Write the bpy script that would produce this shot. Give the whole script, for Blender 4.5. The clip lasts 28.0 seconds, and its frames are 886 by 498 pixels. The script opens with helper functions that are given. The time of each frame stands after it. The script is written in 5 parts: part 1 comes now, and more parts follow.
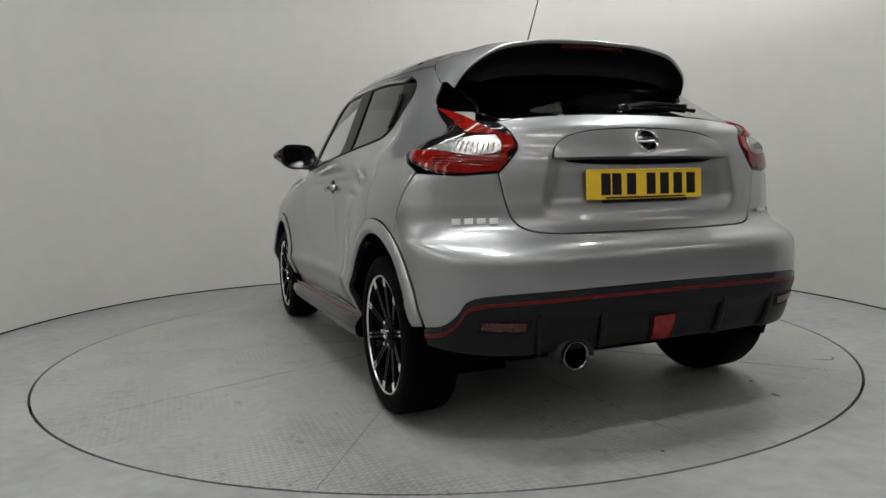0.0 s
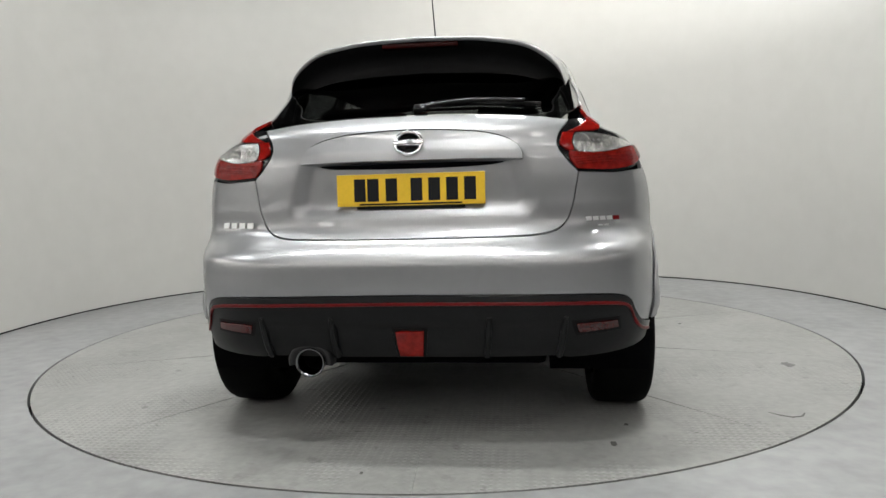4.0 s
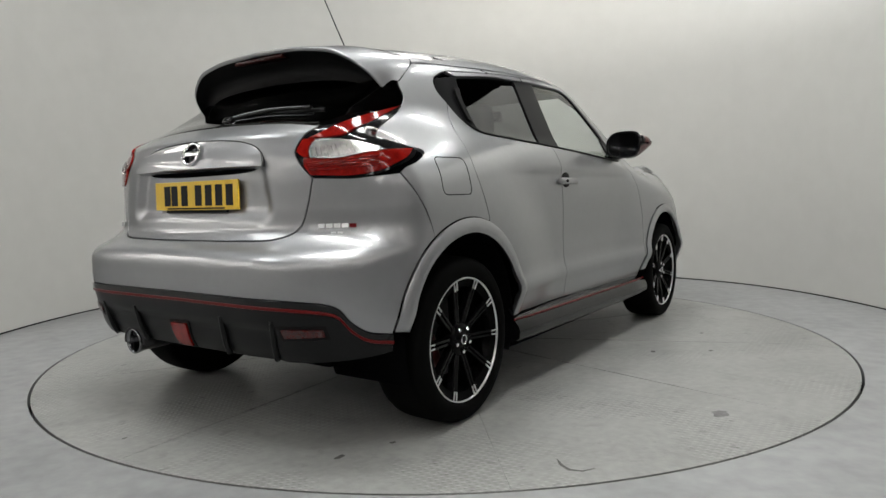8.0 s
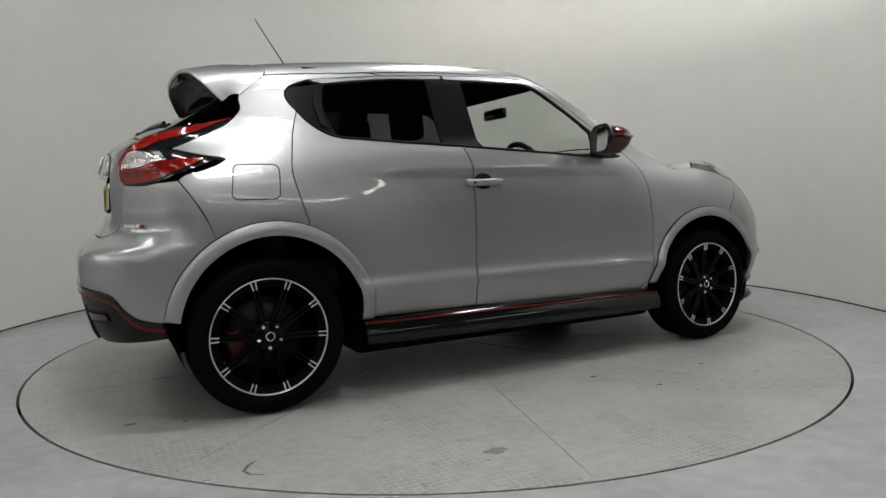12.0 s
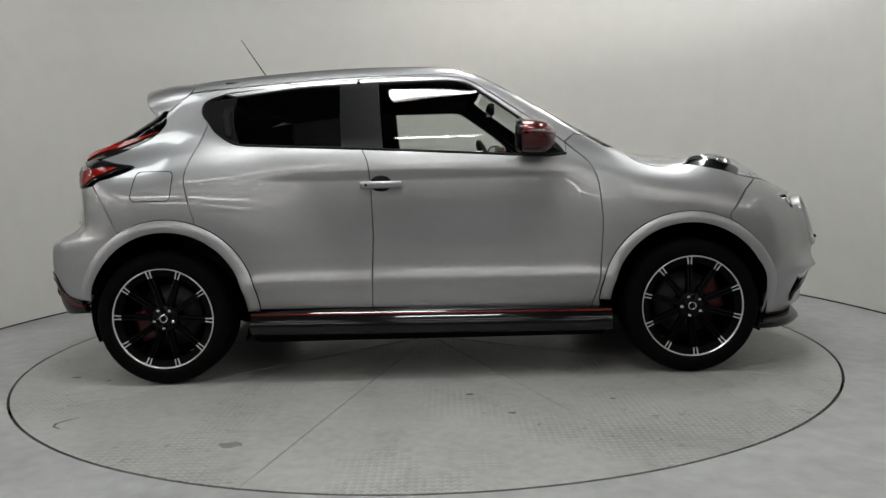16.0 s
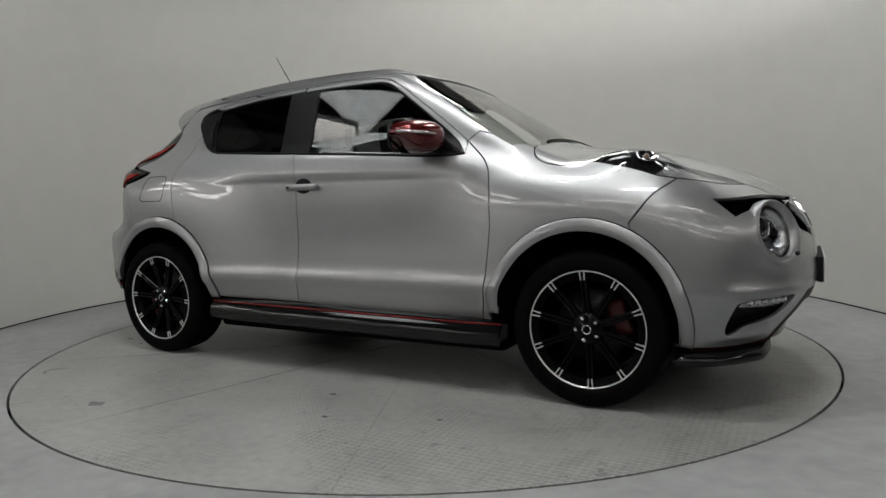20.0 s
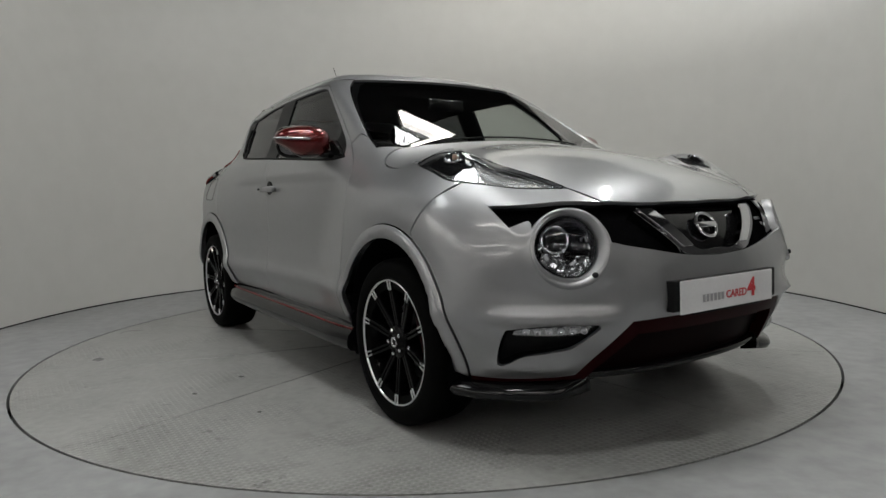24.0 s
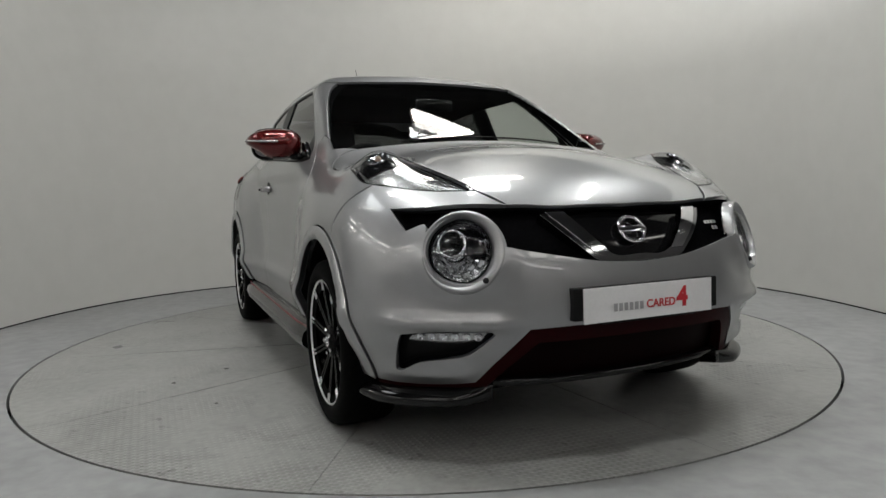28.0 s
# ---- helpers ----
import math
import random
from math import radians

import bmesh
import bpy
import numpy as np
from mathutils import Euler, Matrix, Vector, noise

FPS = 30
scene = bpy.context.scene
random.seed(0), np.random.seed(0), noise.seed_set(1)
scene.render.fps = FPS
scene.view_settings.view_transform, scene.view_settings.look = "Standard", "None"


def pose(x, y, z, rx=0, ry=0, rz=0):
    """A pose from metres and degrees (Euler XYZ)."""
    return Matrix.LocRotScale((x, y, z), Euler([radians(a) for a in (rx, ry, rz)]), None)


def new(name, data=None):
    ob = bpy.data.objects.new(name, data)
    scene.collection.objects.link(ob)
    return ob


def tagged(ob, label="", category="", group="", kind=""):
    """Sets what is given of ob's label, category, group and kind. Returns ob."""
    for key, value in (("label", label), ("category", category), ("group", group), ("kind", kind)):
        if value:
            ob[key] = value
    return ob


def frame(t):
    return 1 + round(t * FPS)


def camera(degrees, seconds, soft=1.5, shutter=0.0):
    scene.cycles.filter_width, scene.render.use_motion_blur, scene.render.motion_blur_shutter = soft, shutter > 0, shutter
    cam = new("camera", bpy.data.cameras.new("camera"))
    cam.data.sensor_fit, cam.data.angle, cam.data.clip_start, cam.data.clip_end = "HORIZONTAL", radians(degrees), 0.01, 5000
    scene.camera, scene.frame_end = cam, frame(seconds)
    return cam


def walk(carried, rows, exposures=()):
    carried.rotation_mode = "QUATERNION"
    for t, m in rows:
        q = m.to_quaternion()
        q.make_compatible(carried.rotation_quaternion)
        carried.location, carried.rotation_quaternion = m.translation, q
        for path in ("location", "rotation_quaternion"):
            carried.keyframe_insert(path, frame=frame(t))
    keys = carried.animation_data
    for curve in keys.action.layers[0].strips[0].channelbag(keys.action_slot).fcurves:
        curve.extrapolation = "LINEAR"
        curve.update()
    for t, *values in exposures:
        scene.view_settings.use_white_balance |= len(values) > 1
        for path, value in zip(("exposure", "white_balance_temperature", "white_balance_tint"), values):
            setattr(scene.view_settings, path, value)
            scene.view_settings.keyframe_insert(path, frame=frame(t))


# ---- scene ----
cam = camera(66.742, 28.0)
EYE = (0.0, -4.1442, 0.886)
SWING = [(0.0, 0), (5.0, 0), (11.0, 0), (11.2, 10), (11.4, 12), (11.6, 18), (12.0, 19), (15.2, 19.5), (15.4, 32), (15.6, 34),
         (16.0, 35.5), (17.0, 36), (22.0, 36), (28.0, 36)]
# the tripod head is nudged to the right twice; a thousandth of the lens's length a step
walk(cam, [(t, pose(*EYE, 85.3156 - 0.00091 * n, 1.5388 - 0.00290 * n, -0.1719 - 0.03527 * n)) for t, n in SWING],
     exposures=[(0.0, -0.45), (2.0, -0.11), (3.0, 0.07), (4.0, 0.06), (8.0, -0.25), (10.0, -0.39), (12.0, -0.41), (15.0, -0.38), (16.0, -0.42), (18.0, -0.63), (20.0, -0.74), (24.0, -0.75), (26.0, -0.59), (28.0, -0.59)])


def turn_at(t):
    """Degrees by which the turntable stands turned at t seconds; it stops at 25.348 s."""
    return 111.69 - 7.0732 * min(t, 25.348)


CAR_OFF = (0.0134, -0.102)
TURN_TIMES = [k * 0.25 for k in range(101)] + [25.1, 25.2, 25.348, 25.45, 25.7, 26.5, 28.0]
# ---- light ----
world = bpy.data.worlds.new("world")
scene.world = world
world.use_nodes = True
sky = world.node_tree.nodes.new("ShaderNodeTexSky")
sky.sky_type, sky.sun_disc = "NISHITA", False
sky.sun_elevation, sky.sun_rotation = radians(35), radians(200)
world.node_tree.links.new(sky.outputs[0], world.node_tree.nodes["Background"].inputs[0])
world.node_tree.nodes["Background"].inputs[1].default_value = 0.05


def area(name, m, sx, sy, watts, colour):
    lamp = bpy.data.lights.new(name, "AREA")
    lamp.shape, lamp.size, lamp.size_y, lamp.energy, lamp.color = "RECTANGLE", sx, sy, watts, colour
    ob = new(name, lamp)
    ob.matrix_world = m
    return ob


COOL, WARM = (0.955, 0.975, 0.95), (1.0, 0.92, 0.78)
# ---- materials ----
def material(name, colour, rough=0.5, metal=0.0, vary=0.0, scale=8.0, bump=0.0, bump_scale=60.0, coat=0.0, emit=None, strength=0.0, coords="Object", shine=0.16):
    """A surface with a colour that varies at two scales and a fine relief."""
    mat = bpy.data.materials.new(name)
    mat.use_nodes = True
    nt = mat.node_tree
    b = nt.nodes["Principled BSDF"]
    b.inputs["Base Color"].default_value = (*colour, 1)
    b.inputs["Roughness"].default_value, b.inputs["Metallic"].default_value = rough, metal
    b.inputs["Coat Weight"].default_value, b.inputs["Coat Roughness"].default_value = coat, 0.03
    if max(colour) < 0.03:
        b.inputs["Specular IOR Level"].default_value = shine
    if emit:
        b.inputs["Emission Color"].default_value, b.inputs["Emission Strength"].default_value = (*emit, 1), strength
    tc = nt.nodes.new("ShaderNodeTexCoord")
    if vary:
        big, small = nt.nodes.new("ShaderNodeTexNoise"), nt.nodes.new("ShaderNodeTexNoise")
        big.inputs["Scale"].default_value, small.inputs["Scale"].default_value = scale, scale * 9
        big.inputs["Detail"].default_value = small.inputs["Detail"].default_value = 5
        add = nt.nodes.new("ShaderNodeMath")
        add.operation = "ADD"
        ramp = nt.nodes.new("ShaderNodeMapRange")
        ramp.inputs[1].default_value, ramp.inputs[2].default_value = 0.76, 1.24
        ramp.inputs[3].default_value, ramp.inputs[4].default_value = 1 - vary, 1 + vary
        mix = nt.nodes.new("ShaderNodeVectorMath")
        mix.operation = "SCALE"
        mix.inputs[0].default_value = colour
        for n in (big, small):
            nt.links.new(tc.outputs[coords], n.inputs["Vector"])
        nt.links.new(big.outputs[0], add.inputs[0])
        nt.links.new(small.outputs[0], add.inputs[1])
        nt.links.new(add.outputs[0], ramp.inputs[0])
        nt.links.new(ramp.outputs[0], mix.inputs["Scale"])
        nt.links.new(mix.outputs[0], b.inputs["Base Color"])
    if bump:
        n, bp = nt.nodes.new("ShaderNodeTexNoise"), nt.nodes.new("ShaderNodeBump")
        n.inputs["Scale"].default_value, n.inputs["Detail"].default_value = bump_scale, 4
        bp.inputs["Strength"].default_value, bp.inputs["Distance"].default_value = bump, 0.004
        nt.links.new(tc.outputs[coords], n.inputs["Vector"])
        nt.links.new(n.outputs[0], bp.inputs["Height"])
        nt.links.new(bp.outputs[0], b.inputs["Normal"])
    return mat


def glass(name, tint, rough=0.0):
    """Thin tinted glass: it lets light straight through and mirrors more at a slant."""
    mat = bpy.data.materials.new(name)
    mat.use_nodes = True
    nt = mat.node_tree
    nt.nodes.remove(nt.nodes["Principled BSDF"])
    clear, shine, slant, power, gloss, mix = (nt.nodes.new("ShaderNode" + k) for k in ("BsdfTransparent", "BsdfGlossy", "LayerWeight", "Math", "Math", "MixShader"))
    clear.inputs[0].default_value = (*tint, 1)
    shine.inputs[0].default_value, shine.inputs["Roughness"].default_value = (1, 1, 1, 1), rough
    slant.inputs[0].default_value = 0.5
    power.operation, gloss.operation = "POWER", "MULTIPLY_ADD"
    power.inputs[1].default_value = 5.0
    gloss.inputs[1].default_value, gloss.inputs[2].default_value = 0.95, 0.038
    nt.links.new(slant.outputs["Facing"], power.inputs[0])
    nt.links.new(power.outputs[0], gloss.inputs[0])
    nt.links.new(gloss.outputs[0], mix.inputs[0])
    nt.links.new(clear.outputs[0], mix.inputs[1])
    nt.links.new(shine.outputs[0], mix.inputs[2])
    nt.links.new(mix.outputs[0], nt.nodes["Material Output"].inputs[0])
    return mat


PAINT = material("silver_paint", (0.325, 0.327, 0.337), 0.41, 0.84, 0.02, 3.0, coat=1.0)
BLACK_IN = material("black_inner", (0.004, 0.004, 0.0045), 0.9, 0, 0.2, 10, shine=0.0)
TRIM = material("black_plastic", (0.008, 0.008, 0.0085), 0.5, 0, 0.15, 30, 0.15, 300, shine=0.1)
GLOSS = material("gloss_black", (0.005, 0.005, 0.0055), 0.10, 0, 0.1, 20, coat=0.35)
SATIN = material("satin_black", (0.007, 0.007, 0.0078), 0.32, 0, 0.1, 20, shine=0.08)
GREY_TRIM = material("dark_grey_plastic", (0.011, 0.0115, 0.012), 0.36, 0.1, 0.12, 12)
RED_LINE = material("red_pinstripe", (0.13, 0.003, 0.004), 0.3, 0, 0.08, 20, coat=0.1)
RED_LINE.node_tree.nodes["Principled BSDF"].inputs["Specular IOR Level"].default_value = 0.2
RED_PAINT = material("red_mirror_paint", (0.105, 0.0025, 0.0025), 0.25, 0.6, 0.05, 10, coat=0.8)
CHROME = material("chrome", (0.75, 0.75, 0.77), 0.08, 1.0, 0.04, 20)
RUBBER = material("tyre_rubber", (0.0028, 0.0028, 0.0028), 0.65, 0, 0.25, 14, 0.15, 200, shine=0.03)
RIM_BLACK = material("rim_black", (0.0025, 0.0025, 0.0028), 0.22, 0, 0.1, 20, coat=0.08, shine=0.05)
RIM_CUT = material("machined_alloy", (0.78, 0.78, 0.79), 0.28, 0.85, 0.05, 30)
STEEL = material("brake_steel", (0.03, 0.03, 0.032), 0.45, 0.6, 0.15, 20)
LENS_RED = material("red_lens", (0.20, 0.006, 0.004), 0.12, 0, 0.3, 40, coat=0.25)
LENS_RED.node_tree.nodes["Principled BSDF"].inputs["Specular IOR Level"].default_value = 0.2
REFLEX = material("dark_red_reflex", (0.026, 0.001, 0.001), 0.25, 0, 0.3, 60, coat=0.05)
REFLECTOR = material("red_reflector", (0.05, 0.003, 0.003), 0.2, 0, 0.3, 60, coat=0.2)
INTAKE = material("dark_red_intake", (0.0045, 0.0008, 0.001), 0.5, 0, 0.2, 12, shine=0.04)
DARK_CHROME = material("dark_chrome", (0.30, 0.30, 0.31), 0.10, 1.0, 0.08, 20)
PIPE = material("exhaust_steel", (0.20, 0.20, 0.21), 0.18, 1.0, 0.15, 20)
LENS_DARK = material("dark_lamp_bezel", (0.006, 0.006, 0.0065), 0.14, 0, 0.1, 20, coat=0.3)
LENS_CLEAR = material("clear_lamp_reflector", (0.44, 0.44, 0.44), 0.26, 0.75, 0.12, 40, 0.12, 60)
TAIL_CLEAR = material("clear_tail_reflector", (0.50, 0.49, 0.48), 0.16, 0.85, 0.3, 40, 0.8, 70)
LAMP_METAL = material("faceted_lamp_metal", (0.50, 0.50, 0.51), 0.12, 1.0, 0.25, 30, 0.9, 42)
AMBER = material("amber_bulb", (0.30, 0.20, 0.15), 0.3, 0.1, 0.1, 40)
PLATE_Y = material("yellow_plate", (0.78, 0.50, 0.03), 0.35, 0, 0.04, 12, coat=0.6)
PLATE_W = material("white_plate", (0.74, 0.74, 0.75), 0.35, 0, 0.03, 12, coat=0.5)
INK = material("black_ink", (0.012, 0.012, 0.014), 0.4, 0, 0.05, 40)
INK_GREY = material("grey_ink", (0.32, 0.32, 0.33), 0.4, 0, 0.05, 40)
INK_RED = material("red_ink", (0.50, 0.02, 0.03), 0.4, 0, 0.05, 40)
SEAT = material("seat_cloth", (0.02, 0.02, 0.022), 0.85, 0, 0.25, 25, 0.3, 400)
GLASS_F = glass("front_glass", (0.84, 0.87, 0.85))
GLASS_R = glass("privacy_glass", (0.10, 0.105, 0.105))
GLASS_L = glass("lamp_glass", (0.93, 0.94, 0.95))
# ---- the skin of the car ----
def spl(x, xs, ys):
    """Smooth monotone-ish cubic through the knots, straight beyond its ends."""
    x = np.asarray(x, float)
    xs, ys = np.array(xs, float), np.array(ys, float)
    d = np.diff(ys) / np.diff(xs)
    m = np.empty(len(xs))
    m[0], m[-1] = d[0], d[-1]
    h = np.diff(xs)
    m[1:-1] = (d[:-1] * h[1:] + d[1:] * h[:-1]) / (h[1:] + h[:-1])
    i = np.clip(np.searchsorted(xs, x) - 1, 0, len(xs) - 2)
    hh = xs[i + 1] - xs[i]
    t = np.clip((x - xs[i]) / hh, 0, 1)
    y = ((2 * t**3 - 3 * t**2 + 1) * ys[i] + (t**3 - 2 * t**2 + t) * hh * m[i]
         + (3 * t**2 - 2 * t**3) * ys[i + 1] + (t**3 - t**2) * hh * m[i + 1])
    return y + np.where(x < xs[0], (x - xs[0]) * m[0], 0) + np.where(x > xs[-1], (x - xs[-1]) * m[-1], 0)


def smax(a, b, k):
    h = np.maximum(k - np.abs(a - b), 0) / k
    return np.maximum(a, b) + h * h * k * 0.25


def smin(a, b, k):
    return -smax(-a, -b, k)


def bump(x, c, w):
    return np.exp(-((x - c) / w) ** 2)


def ease(x, a, b):
    t = np.clip((x - a) / (b - a), 0, 1)
    return t * t * (3 - 2 * t)


def field(x, y, z):
    """The car body's outer skin: below 0 inside. x ahead from mid wheelbase, y left, z up from the ground."""
    a = np.abs(y)
    # lower body: top, side, nose, tail
    top = spl(x, [-2.0, -1.74, -1.5, -1.2, -0.9, 0.0, 0.8, 0.95, 1.2, 1.4, 1.6, 1.8, 1.95, 2.1],
              [1.10, 1.178, 1.2, 1.2, 1.14, 1.125, 1.115, 1.11, 1.09, 1.066, 1.02, 0.95, 0.885, 0.80]) + 0.09 * ease(x, -1.52, -1.15) * (1 - ease(x, 0.45, 0.85))
    sag = spl(x, [-1.75, -1.6, -1.3, -0.8, 0.8, 1.2, 2.0], [0.17, 0.18, 0.26, 0.12, 0.12, 0.19, 0.19])
    top = top - sag * a * a + 0.078 * bump(x, 1.45, 0.20) * bump(a, 0.69, 0.11)
    f_top = (z - top) * 0.93
    # doors lean in towards the belt; broad haunches stand out round the wheels
    half = spl(z, [0.15, 0.25, 0.36, 0.44, 0.468, 0.488, 0.52, 0.6, 0.75, 0.88, 0.98, 1.06, 1.10, 1.16, 1.25],
               [0.76, 0.797, 0.822, 0.834, 0.8405, 0.8385, 0.829, 0.823, 0.821, 0.818, 0.808, 0.790, 0.774, 0.72, 0.62])
    r_front = np.hypot(x - 1.25, z - 0.36)
    r_rear = np.hypot(np.maximum(x + 1.22, 0), z - 0.36)
    haunch = 0.054 * (1 - ease(r_front, 0.40, 0.86)) + 0.060 * (1 - ease(r_rear, 0.44, 0.90)) * bump(np.minimum(x + 1.25, 0), 0, 0.55)
    half = half + haunch * ease(z, 0.25, 0.5)
    half = half - 0.010 * bump(x, 0.15, 0.5) * bump(z, 0.66, 0.14)
    f_side = a - half
    nose = spl(z, [0.15, 0.22, 0.3, 0.42, 0.5, 0.6, 0.76, 0.84, 0.95],
               [1.93, 1.97, 2.01, 2.075, 2.098, 2.09, 2.04, 1.995, 1.90])
    f_nose = (x - nose + 0.16 * (a / 0.65) ** 3.2) * 0.92
    tail = spl(z, [0.2, 0.27, 0.34, 0.44, 0.53, 0.61, 0.68, 0.702, 0.722, 0.755, 0.85, 0.96, 1.05, 1.12, 1.2],
               [-1.75, -1.83, -1.89, -1.925, -1.945, -1.95, -1.938, -1.920, -1.884, -1.851, -1.834, -1.828, -1.812, -1.775, -1.69])
    low_part = 1 - ease(z, 0.67, 0.775)
    f_tail = (tail + low_part * 0.10 * (a / 0.72) ** 6 + (1 - low_part) * 0.175 * (a / 0.77) ** 3.2 - x) * 0.92
    low = smax(smax(f_side, f_top, 0.13), smax(f_nose, f_tail, 0.05), 0.09)
    low = smax(low, 0.17 - z, 0.03)
    # cabin: roof, sides, windscreen, rear window
    roof = spl(x, [-1.7, -1.2, -0.8, -0.4, -0.1, 0.15, 0.45], [1.455, 1.512, 1.547, 1.568, 1.571, 1.563, 1.54])
    f_roof = z - roof + 0.10 * a * a
    f_wall = (a - (0.79 - 0.40 * (z - 1.05)) + 0.034 * ((x + 0.2) / 0.9) ** 2 + 0.05 * ease(-x, 1.02, 1.5)) * 0.93
    f_screen = (x - 0.325 - (1.5 - z) / 0.575 + 0.18 * a * a) * 0.5
    f_rear = (-1.60 + spl(z, [1.0, 1.213, 1.35, 1.44, 1.55], [-0.323, 0.0, 0.208, 0.275, 0.32]) + 0.2 * a * a - x) * 0.55
    cabin = smax(smax(f_wall, f_roof, 0.12), smax(f_screen, f_rear, 0.02), 0.06)
    cabin = smax(cabin, 1.0 + 0.135 * ease(-x, 1.25, 1.55) - z, 0.03)
    return smin(low, cabin, 0.05 + 0.035 * ease(-x, 0.8, 1.2))


def strike(p, way, reach=1.2, out=0.0, steps=70):
    """The first places where rays from p along way meet the skin pushed out by `out`, and the skin's normals there."""
    p, way = np.asarray(p, float), np.asarray(way, float)
    n = len(p)
    lo, hi, found = np.zeros(n), np.full(n, reach), np.zeros(n, bool)
    last = np.zeros(n)
    for k in range(1, steps + 1):
        s = np.full(n, reach * k / steps)
        q = p + way * s[:, None]
        hit = ~found & (field(*q.T) < out)
        lo, hi = np.where(hit, last, lo), np.where(hit, s, hi)
        found |= hit
        last = s
    for _ in range(22):
        mid = (lo + hi) / 2
        q = p + way * mid[:, None]
        inside = field(*q.T) < out
        lo, hi = np.where(inside, lo, mid), np.where(inside, mid, hi)
    q = p + way * hi[:, None]
    return q, normal_at(q), found


def normal_at(q):
    e = 0.004
    g = np.stack([field(*(q + d).T) - field(*(q - d).T) for d in np.eye(3) * e], -1)
    return g / (np.linalg.norm(g, axis=1, keepdims=True) + 1e-12)


# ---- panels cut out of the skin ----
def part(name, verts, faces, mat, parent=None, label="", smooth=True, normals=None):
    me = bpy.data.meshes.new(name)
    me.from_pydata([tuple(v) for v in verts], [], [tuple(f) for f in faces])
    me.materials.append(mat)
    if smooth:
        me.shade_smooth()
    if normals is not None:
        me.normals_split_custom_set_from_vertices([tuple(n) for n in normals])
    ob = new(name, me)
    if parent is not None:
        ob.parent = parent
    if label:
        tagged(ob, label=label)
    return ob


def from_bm(name, bm, mat, parent=None, label="", smooth=True):
    me = bpy.data.meshes.new(name)
    bmesh.ops.recalc_face_normals(bm, faces=bm.faces)
    bm.to_mesh(me)
    bm.free()
    me.materials.append(mat)
    if smooth:
        me.shade_smooth()
    ob = new(name, me)
    if parent is not None:
        ob.parent = parent
    if label:
        tagged(ob, label=label)
    return ob


def glide(pts, step=0.02, closed=False):
    """A smooth line through points, taken at even steps."""
    p = np.array(pts, float)
    n = len(p)
    out = []
    for i in range(n if closed else n - 1):
        if closed:
            a, b, c, d = p[i - 1], p[i], p[(i + 1) % n], p[(i + 2) % n]
        else:
            b, c = p[i], p[i + 1]
            a = p[i - 1] if i else 2 * b - c
            d = p[i + 2] if i + 2 < n else 2 * c - b
        k = max(1, int(np.ceil(np.linalg.norm(c - b) / step)))
        for t in np.arange(k) / k:
            out.append(0.5 * (2 * b + (c - a) * t + (2 * a - 5 * b + 4 * c - d) * t**2 + (3 * b - a - 3 * c + d) * t**3))
    if not closed:
        out.append(p[-1])
    return [tuple(q) for q in out]


def loop(*runs):
    """One closed outline from smooth runs laid end to end."""
    out = []
    for run in runs:
        for q in glide(run) if len(run) > 2 else glide([run[0], tuple((np.array(run[0]) + run[1]) / 2), run[1]]) if len(run) == 2 else run:
            if not out or np.hypot(q[0] - out[-1][0], q[1] - out[-1][1]) > 0.003:
                out.append(tuple(q))
    if np.hypot(out[0][0] - out[-1][0], out[0][1] - out[-1][1]) < 0.003:
        out.pop()
    return out


def arc(cx, cz, r, a0, a1, step=4):
    n = max(2, int(abs(a1 - a0) / step))
    return [(cx + r * math.cos(radians(a0 + (a1 - a0) * k / n)), cz + r * math.sin(radians(a0 + (a1 - a0) * k / n))) for k in range(n + 1)]


def inset(poly, d):
    """An outline drawn in by d (out where d is negative)."""
    p = np.array(poly)
    area2 = np.sum(p[:, 0] * np.roll(p[:, 1], -1) - np.roll(p[:, 0], -1) * p[:, 1])
    s = 1 if area2 > 0 else -1
    e = np.roll(p, -1, 0) - p
    e /= np.linalg.norm(e, axis=1, keepdims=True) + 1e-9
    nrm = np.stack([-e[:, 1], e[:, 0]], 1) * s
    m = nrm + np.roll(nrm, 1, 0)
    m /= np.maximum((m * m).sum(1, keepdims=True), 0.7) / 2
    return [tuple(q) for q in p + m * d]


def within(pts, poly):
    x, y = pts[:, 0], pts[:, 1]
    inside = np.zeros(len(pts), bool)
    p = np.array(poly)
    q = np.roll(p, -1, 0)
    for (x0, y0), (x1, y1) in zip(p, q):
        if y0 != y1:
            inside ^= ((y0 > y) != (y1 > y)) & (x < (x1 - x0) * (y - y0) / (y1 - y0) + x0)
    return inside


def near(pts, poly, d):
    p, q = np.array(poly), np.roll(np.array(poly), -1, 0)
    best = np.full(len(pts), 9.0)
    for a, b in zip(p, q):
        e = b - a
        t = np.clip(((pts - a) @ e) / (e @ e + 1e-12), 0, 1)
        best = np.minimum(best, np.hypot(*(pts - a - t[:, None] * e).T))
    return best < d


